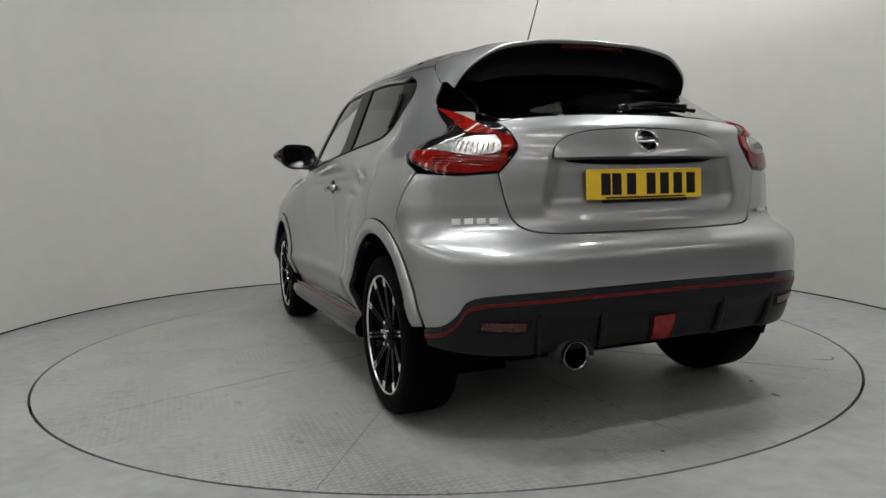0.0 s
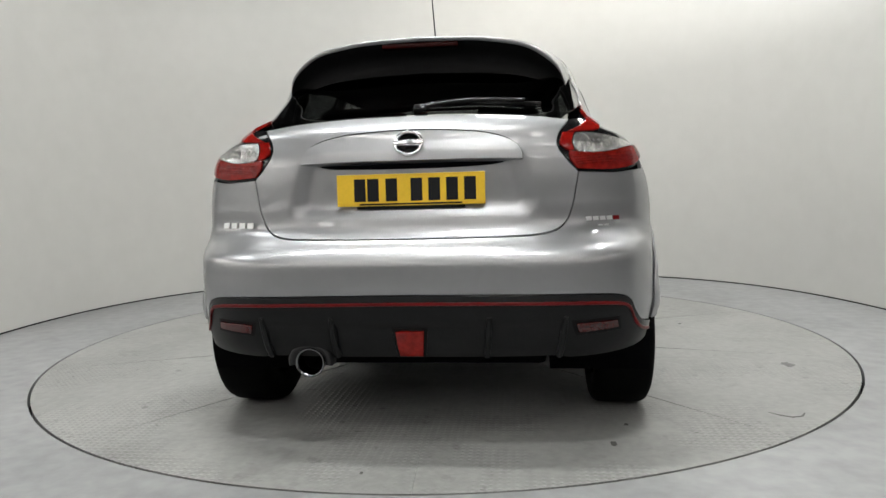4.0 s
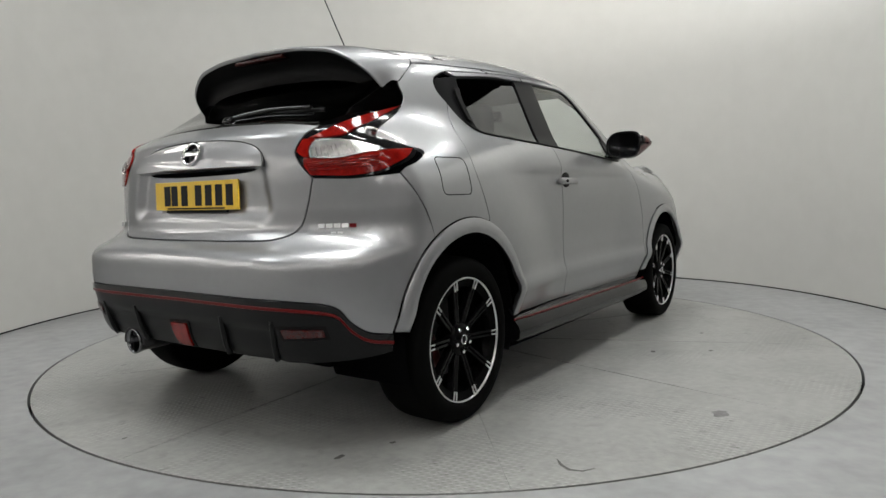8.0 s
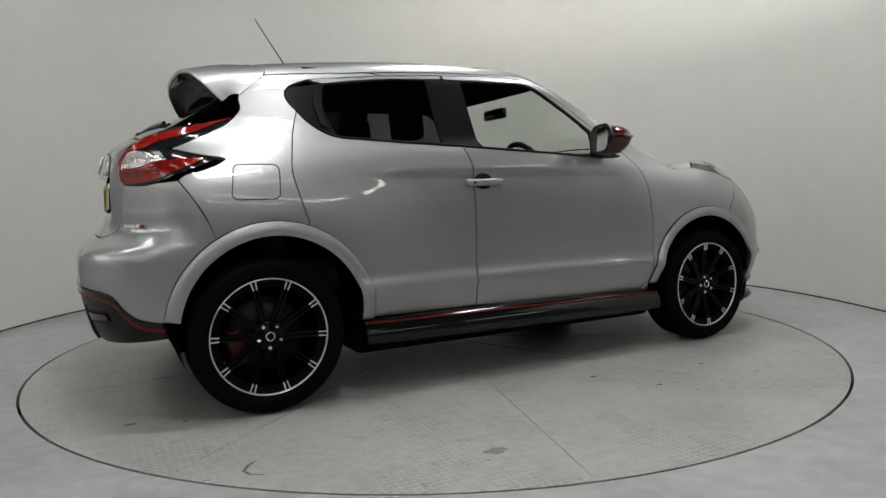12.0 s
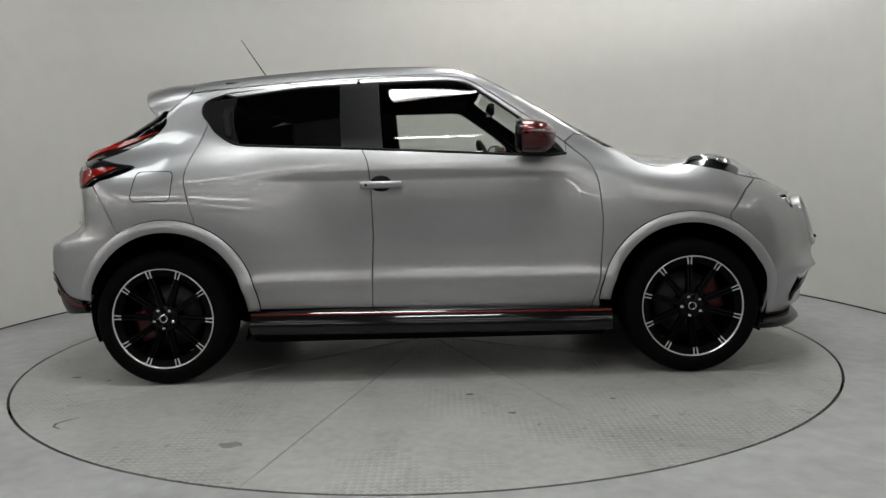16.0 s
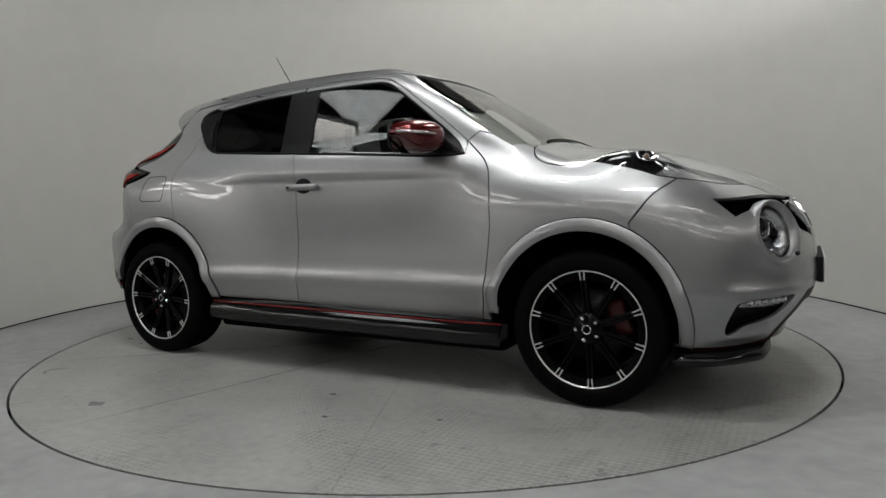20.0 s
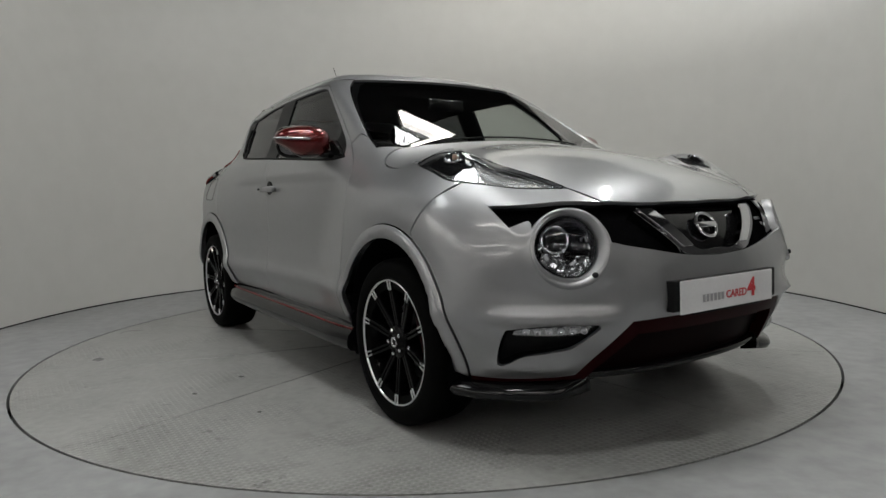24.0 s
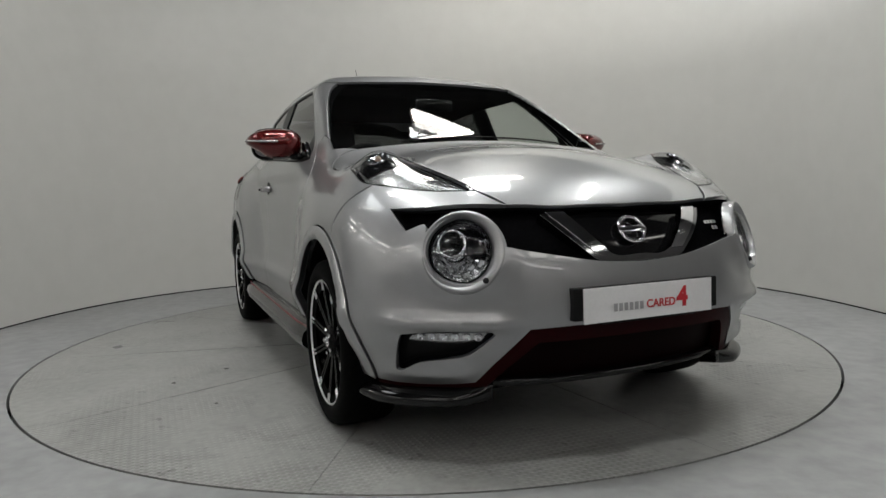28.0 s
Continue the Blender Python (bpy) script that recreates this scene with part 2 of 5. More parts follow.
def fill(poly, holes=(), grid=0.022):
    """Points and triangles that fill an outline with holes."""
    from mathutils.geometry import delaunay_2d_cdt
    p = np.array(poly)
    lo, hi = p.min(0), p.max(0)
    gx, gy = np.meshgrid(np.arange(lo[0] + grid / 2, hi[0], grid), np.arange(lo[1] + grid / 2, hi[1], grid))
    g = np.stack([gx.ravel(), gy.ravel()], 1)
    ok = within(g, poly) & ~near(g, poly, grid * 0.45)
    for h in holes:
        ok &= ~within(g, h) & ~near(g, h, grid * 0.45)
    pts, edges, rings = [], [], []
    for ring in (poly, *holes):
        k = len(pts)
        pts += list(ring)
        edges += [(k + i, k + (i + 1) % len(ring)) for i in range(len(ring))]
        rings.append(list(range(k, k + len(ring))))
    pts += [tuple(q) for q in g[ok]]
    v, _, f, origin, _, _ = delaunay_2d_cdt([Vector(q) for q in pts], edges, [], 0, 1e-6)
    v = np.array([tuple(q) for q in v])
    f = np.array([tuple(t) for t in f if len(t) == 3])
    mid = v[f].mean(1)
    keep = within(mid, poly)
    for h in holes:
        keep &= ~within(mid, h)
    where = {}
    for i, src in enumerate(origin):
        for s in src:
            where[s] = i
    return v, f[keep], [[where[i] for i in ring] for ring in rings]


FRONT_C, REAR_C, ROUND = 0.9, -0.9, 1.05


def cast(kind, uv, out=0.0):
    """Lay points of a flat outline on the skin: side (x, z), top (x, y), front and rear (turn, z), back (y, z)."""
    u, v = np.asarray(uv, float).T
    o, z = np.zeros_like(u), np.zeros_like(u) + 1
    if kind == "side":
        p, w, reach = np.stack([u, o - 1.15, v], 1), np.stack([o, z, o], 1), 1.1
    elif kind == "top":
        p, w, reach = np.stack([u, v, o + 1.75], 1), np.stack([o, o, -z], 1), 1.2
    elif kind == "back":
        p, w, reach = np.stack([o - 2.2, u, v], 1), np.stack([z, o, o], 1), 1.6
    else:
        s, c0 = (1, FRONT_C) if kind == "front" else (-1, REAR_C)
        w = np.stack([-s * np.cos(u / ROUND), -np.sin(u / ROUND), o], 1)
        p, reach = np.stack([o + c0, o, v], 1) - w * 1.45, 1.3
    q, n, ok = strike(p, w, reach, out)
    return q, n


def bend(kind, p):
    """The other way: places given as x, y, z to points of the flat outline."""
    x, y, z = p
    if kind == "front":
        return (math.atan2(y, x - FRONT_C) * ROUND, z)
    if kind == "rear":
        return (math.atan2(y, REAR_C - x) * ROUND, z)
    return {"side": (x, z), "top": (x, y), "back": (y, z)}[kind]


SHELL = [[], [], 0]


def panel(name, kind, poly, mat, parent, holes=(), out=0.0, thick=0.014, gap=0.0028, grid=0.022, both=True, label="", lift=None, back=True):
    """A sheet of the skin with a turned-in rim, and for both its mirror image. lift(points) adds height along the normal."""
    ring = inset(poly, gap)
    hol = [inset(h, -gap) for h in holes]
    v, f, rings = fill(ring, hol, grid)
    q, n = cast(kind, v, 0.0)
    h = np.full(len(q), out)
    if lift is not None:
        h = h + lift(q, v)
    q = q + n * h[:, None]
    if lift is not None:
        acc = np.zeros_like(q)
        cr = np.cross(q[f[:, 1]] - q[f[:, 0]], q[f[:, 2]] - q[f[:, 0]])
        for k in range(3):
            np.add.at(acc, f[:, k], cr)
        sgn = np.sign((acc * n).sum(1, keepdims=True))
        n = acc * sgn / (np.linalg.norm(acc, axis=1, keepdims=True) + 1e-12)
    cr = np.cross(q[f[:, 1]] - q[f[:, 0]], q[f[:, 2]] - q[f[:, 0]])
    flip = (cr * n[f[:, 0]]).sum(1) < 0
    f[flip] = f[flip][:, ::-1]
    verts, norms, faces = [q], [n], [f]
    count = len(q)
    tris = {}
    for t in f:
        for k in range(3):
            tris[(t[k], t[(k + 1) % 3])] = 1
    quads = []
    for r in rings:
        m = len(r)
        a, na = q[r], n[r]
        tang = np.roll(a, -1, 0) - np.roll(a, 1, 0)
        side = np.cross(tang, na)
        side /= np.linalg.norm(side, axis=1, keepdims=True) + 1e-12
        if (r[0], r[1]) not in tris:
            side = -side
        lip = a + side * 0.0012 - na * 0.0016
        verts += [a, lip, lip - na * thick]
        norms += [(na + side) / 1.414, side, side]
        for j in range(2):
            for i in range(m):
                i2 = (i + 1) % m
                quad = (count + j * m + i, count + j * m + i2, count + (j + 1) * m + i2, count + (j + 1) * m + i)
                quads.append(quad[::-1] if (r[i], r[i2]) in tris else quad)
        count += 3 * m
    verts, norms = np.concatenate(verts), np.concatenate(norms)
    faces = [tuple(int(i) for i in t) for t in f] + [tuple(int(i) for i in t) for t in quads]
    # the inner sheet behind it
    if back:
        bv, bf, _ = fill(inset(poly, -0.007), [inset(h, 0.007) for h in holes], 0.05)
        bq, bn = cast(kind, bv, 0.0)
        bq = bq - bn * (0.013 - min(out, 0))
        for sy in (1, -1) if both else (1,):
            SHELL[0].append(bq * (1, sy, 1))
            SHELL[1] += [tuple(int(i) + SHELL[2] for i in t) for t in bf]
            SHELL[2] += len(bq)
    made = []
    for sy in (1, -1) if both else (1,):
        fs = faces if sy > 0 else [t[::-1] for t in faces]
        made.append(part(name, verts * (1, sy, 1), fs, mat, parent[0 if sy > 0 else -1] if isinstance(parent, (list, tuple)) else parent, label, True, norms * (1, sy, 1)))
    return made


def tube(name, pts, r, mat, parent=None, label="", sides=8, closed=False, taper=None):
    """A round rod along points."""
    p = np.array(pts, float)
    n = len(p)
    t = (np.roll(p, -1, 0) - np.roll(p, 1, 0)) if closed else np.gradient(p, axis=0)
    t /= np.linalg.norm(t, axis=1, keepdims=True) + 1e-12
    ref = np.array((0, 0, 1.0)) if abs(t[0][2]) < 0.9 else np.array((1.0, 0, 0))
    verts, faces = [], []
    for i in range(n):
        a = np.cross(t[i], ref)
        a /= np.linalg.norm(a)
        b = np.cross(t[i], a)
        rr = r if taper is None else r + (taper - r) * i / (n - 1)
        for k in range(sides):
            w = 2 * math.pi * k / sides
            verts.append(p[i] + rr * (math.cos(w) * a + math.sin(w) * b))
    for i in range(n if closed else n - 1):
        for k in range(sides):
            i2 = (i + 1) % n
            faces.append((i * sides + k, i * sides + (k + 1) % sides, i2 * sides + (k + 1) % sides, i2 * sides + k))
    if not closed:
        faces += [tuple(range(sides)), tuple(range((n - 1) * sides, n * sides))[::-1]]
    return part(name, verts, faces, mat, parent, label)


def box(bm, x0, x1, y0, y1, z0, z1, bevel=0.0, m=None):
    made = bmesh.ops.create_cube(bm, size=1)["verts"]
    bmesh.ops.transform(bm, matrix=Matrix.LocRotScale(((x0 + x1) / 2, (y0 + y1) / 2, (z0 + z1) / 2), None, (x1 - x0, y1 - y0, z1 - z0)), verts=made)
    if bevel:
        edges = list({e for v in made for e in v.link_edges})
        made = bmesh.ops.bevel(bm, geom=edges, offset=bevel, segments=2, affect="EDGES", profile=0.6)["verts"]
    if m is not None:
        bmesh.ops.transform(bm, matrix=m, verts=[v for v in made if v.is_valid])
    return made


def lathe(profile, n=48, axis="y"):
    """Vertices and faces of a profile of (radius, along) turned round an axis."""
    verts, faces, m = [], [], len(profile)
    for i in range(n):
        w = 2 * math.pi * i / n
        for r, h in profile:
            c, s = r * math.cos(w), r * math.sin(w)
            verts.append({"y": (c, h, s), "z": (c, s, h), "x": (h, c, s)}[axis])
    for i in range(n):
        for k in range(m - 1):
            j = (i + 1) % n
            faces.append((i * m + k, i * m + k + 1, j * m + k + 1, j * m + k))
    return verts, faces


# ---- the room ----
R_DISC = 2.219
FLOOR = material("grey_floor_paint", (0.262, 0.265, 0.268), 0.45, 0, 0.16, 1.3, 0.12, 30)
WALL = material("white_wall_paint", (0.527, 0.522, 0.502), 0.85, 0, 0.025, 0.7, 0.05, 50)
CEIL = material("dark_roof_lining", (0.045, 0.045, 0.048), 0.8, 0, 0.15, 1.0)
SHED = material("pale_blockwork", (0.50, 0.50, 0.49), 0.8, 0, 0.12, 1.5, 0.2, 25)
# dark colour stands for the dimmer sides of the unseen workshop
END_WALL = material("dim_wall", (0.12, 0.12, 0.122), 0.8, 0, 0.12, 1.5, 0.2, 25)
STEELWORK = material("painted_steel", (0.10, 0.10, 0.105), 0.5, 0.2, 0.08, 10)
ENAMEL = material("white_enamel", (0.75, 0.75, 0.74), 0.4, 0, 0.03, 8)
TUBE = material("lit_diffuser", (0.9, 0.9, 0.9), 0.4, emit=(1.0, 0.97, 0.92), strength=11.5)
PANE = material("daylit_pane", (0.8, 0.85, 0.9), 0.3, emit=(0.86, 0.94, 1.0), strength=3.0)
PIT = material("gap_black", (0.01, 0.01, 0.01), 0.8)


def tread_plate():
    """Worn grey paint over raised tread plate, scuffed and stained."""
    mat = material("turntable_paint", (0.275, 0.277, 0.268), 0.32, 0, 0.13, 2.6)
    nt = mat.node_tree
    b = nt.nodes["Principled BSDF"]
    tc = nt.nodes.new("ShaderNodeTexCoord")
    turn = nt.nodes.new("ShaderNodeVectorRotate")
    turn.inputs["Angle"].default_value = radians(45)
    turn.inputs["Axis"].default_value = (0, 0, 1)
    nt.links.new(tc.outputs["Object"], turn.inputs["Vector"])
    sep = nt.nodes.new("ShaderNodeSeparateXYZ")
    nt.links.new(turn.outputs[0], sep.inputs[0])

    def math_node(op, a, c=None):
        n = nt.nodes.new("ShaderNodeMath")
        n.operation = op
        for i, v in enumerate((a, c)):
            if v is None:
                continue
            if isinstance(v, (int, float)):
                n.inputs[i].default_value = v
            else:
                nt.links.new(v, n.inputs[i])
        return n.outputs[0]

    # short bars, turned by a right angle from cell to cell
    sx, sy = (math_node("SINE", math_node("MULTIPLY", o, 2 * math.pi / 0.038)) for o in (sep.outputs[0], sep.outputs[1]))
    bars_h = math_node("MAXIMUM", math_node("SUBTRACT", math_node("MULTIPLY", sx, sy), 0.35), 0.0)
    wear, spots = nt.nodes.new("ShaderNodeTexNoise"), nt.nodes.new("ShaderNodeTexNoise")
    wear.inputs["Scale"].default_value, wear.inputs["Detail"].default_value = 1.5, 5
    spots.inputs["Scale"].default_value, spots.inputs["Detail"].default_value = 26, 5
    for n in (wear, spots):
        nt.links.new(tc.outputs["Object"], n.inputs["Vector"])
    shown = nt.nodes.new("ShaderNodeMapRange")
    shown.inputs[1].default_value, shown.inputs[2].default_value, shown.inputs[3].default_value, shown.inputs[4].default_value = 0.46, 0.60, 0.0, 1.0
    nt.links.new(wear.outputs[0], shown.inputs[0])
    height = math_node("ADD", math_node("MULTIPLY", bars_h, shown.outputs[0]), math_node("MULTIPLY", spots.outputs[0], 0.35))
    bmp = nt.nodes.new("ShaderNodeBump")
    bmp.inputs["Strength"].default_value, bmp.inputs["Distance"].default_value = 0.9, 0.005
    nt.links.new(height, bmp.inputs["Height"])
    nt.links.new(bmp.outputs[0], b.inputs["Normal"])
    # scuffs and rubber marks of their own shape
    marks = nt.nodes.new("ShaderNodeTexNoise")
    marks.inputs["Scale"].default_value, marks.inputs["Detail"].default_value, marks.inputs["Distortion"].default_value = 3.2, 8, 1.2
    nt.links.new(tc.outputs["Object"], marks.inputs["Vector"])
    ramp = nt.nodes.new("ShaderNodeMapRange")
    ramp.inputs[1].default_value, ramp.inputs[2].default_value, ramp.inputs[3].default_value, ramp.inputs[4].default_value = 0.57, 0.80, 0.0, 0.42
    nt.links.new(marks.outputs[0], ramp.inputs[0])
    old = b.inputs["Base Color"].links[0].from_socket
    mix = nt.nodes.new("ShaderNodeMix")
    mix.data_type = "RGBA"
    nt.links.new(ramp.outputs[0], mix.inputs["Factor"])
    nt.links.new(old, mix.inputs["A"])
    mix.inputs["B"].default_value = (0.085, 0.082, 0.076, 1)
    # darker between the bars where the tread still stands proud
    between_bars = math_node("MULTIPLY", math_node("MAXIMUM", math_node("SUBTRACT", math_node("MULTIPLY", math_node("MULTIPLY", sx, sy), -1.0), 0.15), 0.0), math_node("MULTIPLY", shown.outputs[0], 0.6))
    mix3 = nt.nodes.new("ShaderNodeMix")
    mix3.data_type = "RGBA"
    nt.links.new(between_bars, mix3.inputs["Factor"])
    nt.links.new(mix.outputs["Result"], mix3.inputs["A"])
    mix3.inputs["B"].default_value = (0.12, 0.118, 0.11, 1)
    # small dark specks of grit and oil
    grit = nt.nodes.new("ShaderNodeTexNoise")
    grit.inputs["Scale"].default_value, grit.inputs["Detail"].default_value = 15, 3
    nt.links.new(tc.outputs["Object"], grit.inputs["Vector"])
    fleck = nt.nodes.new("ShaderNodeMapRange")
    fleck.inputs[1].default_value, fleck.inputs[2].default_value, fleck.inputs[3].default_value, fleck.inputs[4].default_value = 0.63, 0.70, 0.0, 0.6
    nt.links.new(grit.outputs[0], fleck.inputs[0])
    mix2 = nt.nodes.new("ShaderNodeMix")
    mix2.data_type = "RGBA"
    nt.links.new(math_node("MULTIPLY", fleck.outputs[0], math_node("ADD", math_node("MULTIPLY", shown.outputs[0], 0.75), 0.25)), mix2.inputs["Factor"])
    nt.links.new(mix3.outputs["Result"], mix2.inputs["A"])
    mix2.inputs["B"].default_value = (0.05, 0.048, 0.045, 1)
    nt.links.new(mix2.outputs["Result"], b.inputs["Base Color"])
    return mat


DISC = tread_plate()


def rings(radii, zs, n=160):
    verts, faces = [], []
    for r, z in zip(radii, zs):
        verts += [(r * math.cos(2 * math.pi * k / n), r * math.sin(2 * math.pi * k / n), z) for k in range(n)]
    for j in range(len(radii) - 1):
        for k in range(n):
            k2 = (k + 1) % n
            faces.append((j * n + k, (j + 1) * n + k, (j + 1) * n + k2, j * n + k2))
    return verts, faces


GAP = 0.006
v, f = rings([R_DISC + GAP, R_DISC + GAP, 3.0, 5.0, 9.0, 24.0], [-0.06, 0, 0, 0, 0, 0])
tagged(part("floor", v, f, FLOOR, smooth=False), "scuffed grey painted workshop floor round the turntable", "floor", kind="structure")
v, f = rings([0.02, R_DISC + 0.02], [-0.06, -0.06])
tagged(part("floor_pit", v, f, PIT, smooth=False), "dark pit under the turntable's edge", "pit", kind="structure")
turntable = new("turntable")
tagged(turntable, "round grey steel vehicle turntable of ten scuffed plates in the floor", "turntable")
v, f = rings([0.01, R_DISC - GAP - 0.004, R_DISC - GAP - 0.004], [-0.003, -0.003, -0.05])
part("base_disc", v, f, DISC, turntable, "dark base under the plates", smooth=False)
for k in range(10):
    a0, a1 = radians(3.7 + 36 * k), radians(3.7 + 36 * (k + 1))
    R = R_DISC - GAP
    sweep = [a0 + (a1 - a0) * i / 16 for i in range(17)]
    g2 = 0.0005
    verts, faces = [], []
    for d, z in ((0.0, -0.0028), (0.0, -0.0008), (0.0008, 0.0)):
        ring = [(0.04 * math.cos((a0 + a1) / 2), 0.04 * math.sin((a0 + a1) / 2))]
        for a in sweep:
            r = R - d
            off = (g2 + d) / r
            ring.append((r * math.cos(min(max(a, a0 + off), a1 - off)), r * math.sin(min(max(a, a0 + off), a1 - off))))
        verts += [(x, y, z) for x, y in ring]
    m = 18
    for j in range(2):
        faces += [(j * m + i, j * m + (i + 1) % m, (j + 1) * m + (i + 1) % m, (j + 1) * m + i) for i in range(m)]
    faces.append(tuple(range(2 * m, 3 * m)))
    part("plate", verts, faces, DISC, turntable, "grey painted steel tread plate" if k == 0 else "", smooth=False)

# tyre scuffs and dried spots on the plates
SCUFF = material("rubber_scuff", (0.085, 0.083, 0.078), 0.7, 0, 0.3, 40)
STAIN = material("dried_oil_stain", (0.15, 0.15, 0.148), 0.5, 0, 0.3, 20)
rng = random.Random(3)
run = [(-1.42, -1.43), (-1.455, -1.46), (-1.478, -1.50), (-1.465, -1.54), (-1.425, -1.565)]
verts = []
for i, (x, y) in enumerate(run):
    a, b = np.array(run[max(i - 1, 0)]), np.array(run[min(i + 1, 4)])
    d = (b - a) / np.linalg.norm(b - a)
    w = (0.002, 0.006, 0.007, 0.005, 0.002)[i]
    verts += [(x - d[1] * w, y + d[0] * w, 0.0008), (x + d[1] * w, y - d[0] * w, 0.0008)]
part("tyre_scuff", verts, [(2 * i, 2 * i + 1, 2 * i + 3, 2 * i + 2) for i in range(4)], SCUFF, turntable, "short curved black tyre scuff", smooth=False)
for x, y, r, mat in ((-0.679, -1.779, 0.045, STAIN), (0.201, -1.241, 0.018, SCUFF), (0.362, -1.502, 0.016, SCUFF), (-1.581, -0.863, 0.014, SCUFF), (0.803, -1.346, 0.014, SCUFF), (-2.069, 0.042, 0.010, SCUFF), (-1.779, -0.79, 0.022, SCUFF)):
    verts = [(x + r * rng.uniform(0.6, 1.3) * math.cos(w), y + r * rng.uniform(0.4, 0.9) * math.sin(w), 0.0008) for w in np.linspace(0, 2 * math.pi, 12, endpoint=False)]
    part("floor_stain", verts, [tuple(range(12))], mat, turntable, "small dark stain on the plate", smooth=False)


def cove(t):
    """The white wall's line on the floor: straight sides and a rounded back."""
    c, s = math.cos(t), math.sin(t)
    k = 2 / 2.6
    return 3.07 * math.copysign(abs(c) ** k, c), 3.03 * abs(s) ** k


line = [(3.07, -1.6 + 0.2 * k) for k in range(8)] + [p for p in (cove(math.pi * k / 96) for k in range(97)) if p[0] > 0 or p[1] > 0.15]


def upright(name, profile, mat, label, category):
    """A wall along the line: the profile gives the distance outwards and the height."""
    p = np.array(line)
    t = np.gradient(p, axis=0)
    nrm = np.stack([t[:, 1], -t[:, 0]], 1)
    nrm /= np.linalg.norm(nrm, axis=1, keepdims=True)
    verts, faces, m = [], [], len(line)
    for d, z in profile:
        verts += [(x + nx * d, y + ny * d, z) for (x, y), (nx, ny) in zip(line, nrm)]
    for j in range(len(profile) - 1):
        faces += [(j * m + k, j * m + k + 1, (j + 1) * m + k + 1, (j + 1) * m + k) for k in range(m - 1)]
    return tagged(part(name, verts, faces, mat), label, category, kind="structure")


upright("wall_cove", [(0, 0.011), (0, 1.0), (0, 2.0), (0, 3.15), (0.12, 3.15), (0.12, 0.0)], WALL, "smooth white curved studio wall behind the turntable", "wall")
# black strip stands for the shadow line where the wall meets the floor
upright("shadow_gap_strip", [(0.05, 0.012), (0.004, 0.012), (0.004, 0.0)], PIT, "strip painted black as the shadow gap along the curved wall's foot", "trim")

# unseen workshop all round; wall colours set how much light each side reflects
for name, b in (("wall_west", (-7.2, -7, -11, 6, 0, 5.2)), ("wall_east", (7, 7.2, -11, 6, 0, 5.2)), ("wall_north", (-7.2, 7.2, 6, 6.2, 0, 5.2)), ("wall_south", (-7.2, 7.2, -11.2, -11, 0, 5.2))):
    bm = bmesh.new()
    box(bm, *b)
    tagged(from_bm(name, bm, {"wall_north": SHED, "wall_west": SHED}.get(name, END_WALL), smooth=False), "plain unseen workshop wall, coloured for the light it reflects", "wall", kind="structure")
bm = bmesh.new()
box(bm, -7.2, 7.2, -11.2, 6.2, 5.2, 5.35)
tagged(from_bm("ceiling", bm, CEIL, smooth=False), "dark lined workshop roof", "ceiling", kind="structure")


def tube_light(x, y, z, length, turn, watts, colour=COOL):
    """A batten with a wide lit diffuser on hangers, and the light that it gives."""
    m = pose(x, y, z, 0, 0, turn)
    top = new("strip_light")
    top.matrix_world = m
    tagged(top, "white fluorescent strip light with a wide lit diffuser under the roof", "strip light", "roof strip lights")
    bm = bmesh.new()
    box(bm, -length / 2, length / 2, -0.15, 0.15, 0.03, 0.10, 0.008)
    from_bm("batten", bm, ENAMEL, top, smooth=False)
    for dy in (-0.075, 0.075):
        bm = bmesh.new()
        box(bm, -length / 2 + 0.03, length / 2 - 0.03, dy - 0.055, dy + 0.055, -0.02, 0.029, 0.01)
        from_bm("diffuser", bm, TUBE, top, smooth=False)
    for dx in (-length * 0.35, length * 0.35):
        tube("hanger", [(dx, 0, 0.09), (dx, 0, (5.2 - z + 0.1) / 2), (dx, 0, 5.21 - z)], 0.006, STEELWORK, top)
    if watts:
        area("strip_lamp", m @ pose(0, 0, -0.04), length, 0.14, watts, colour)


def skylight(x, y, sx, sy, watts):
    """A daylit roof panel in a steel frame, with the sky's light in its opening."""
    top = new("skylight")
    top.location = (x, y, 5.2)
    tagged(top, "daylit translucent roof panel in a dark steel frame", "skylight", "roof panels")
    bm = bmesh.new()
    box(bm, -sx / 2, sx / 2, -sy / 2, sy / 2, -0.02, -0.004)
    from_bm("pane", bm, PANE, top, "bright translucent pane", smooth=False)
    for k in (-1, 0, 1):
        bm = bmesh.new()
        box(bm, k * sx / 2 - 0.03, k * sx / 2 + 0.03, -sy / 2 - 0.03, sy / 2 + 0.03, -0.06, -0.003, 0.004)
        from_bm("glazing_bar", bm, STEELWORK, top, smooth=False)
    for k in (-1, 1):
        bm = bmesh.new()
        box(bm, -sx / 2 + 0.03, sx / 2 - 0.03, k * sy / 2 - 0.03, k * sy / 2 + 0.03, -0.06, -0.003, 0.004)
        from_bm("frame_bar", bm, STEELWORK, top, smooth=False)
    area("skylight_lamp", pose(x, y, 5.12), sx, sy, watts, COOL)


skylight(0.75, 1.38, 0.78, 1.5, 62)
skylight(-4.3, -1.3, 1.3, 1.7, 45)
tube_light(0.1, -3.1, 4.5, 1.2, 5, 68)
# two unseen strips added to balance the brightness of wall and floor
tube_light(-0.9, -1.4, 4.5, 2.0, 0, 94)
tube_light(2.5, 0.2, 4.5, 1.6, 90, 70)
for x in (-2.4, 0.2, 2.8):
    tube_light(x, -5.2, 4.5, 2.0, 0, 0)
tube_light(0.75, 1.75, 4.3, 0.9, 10, 16, WARM)
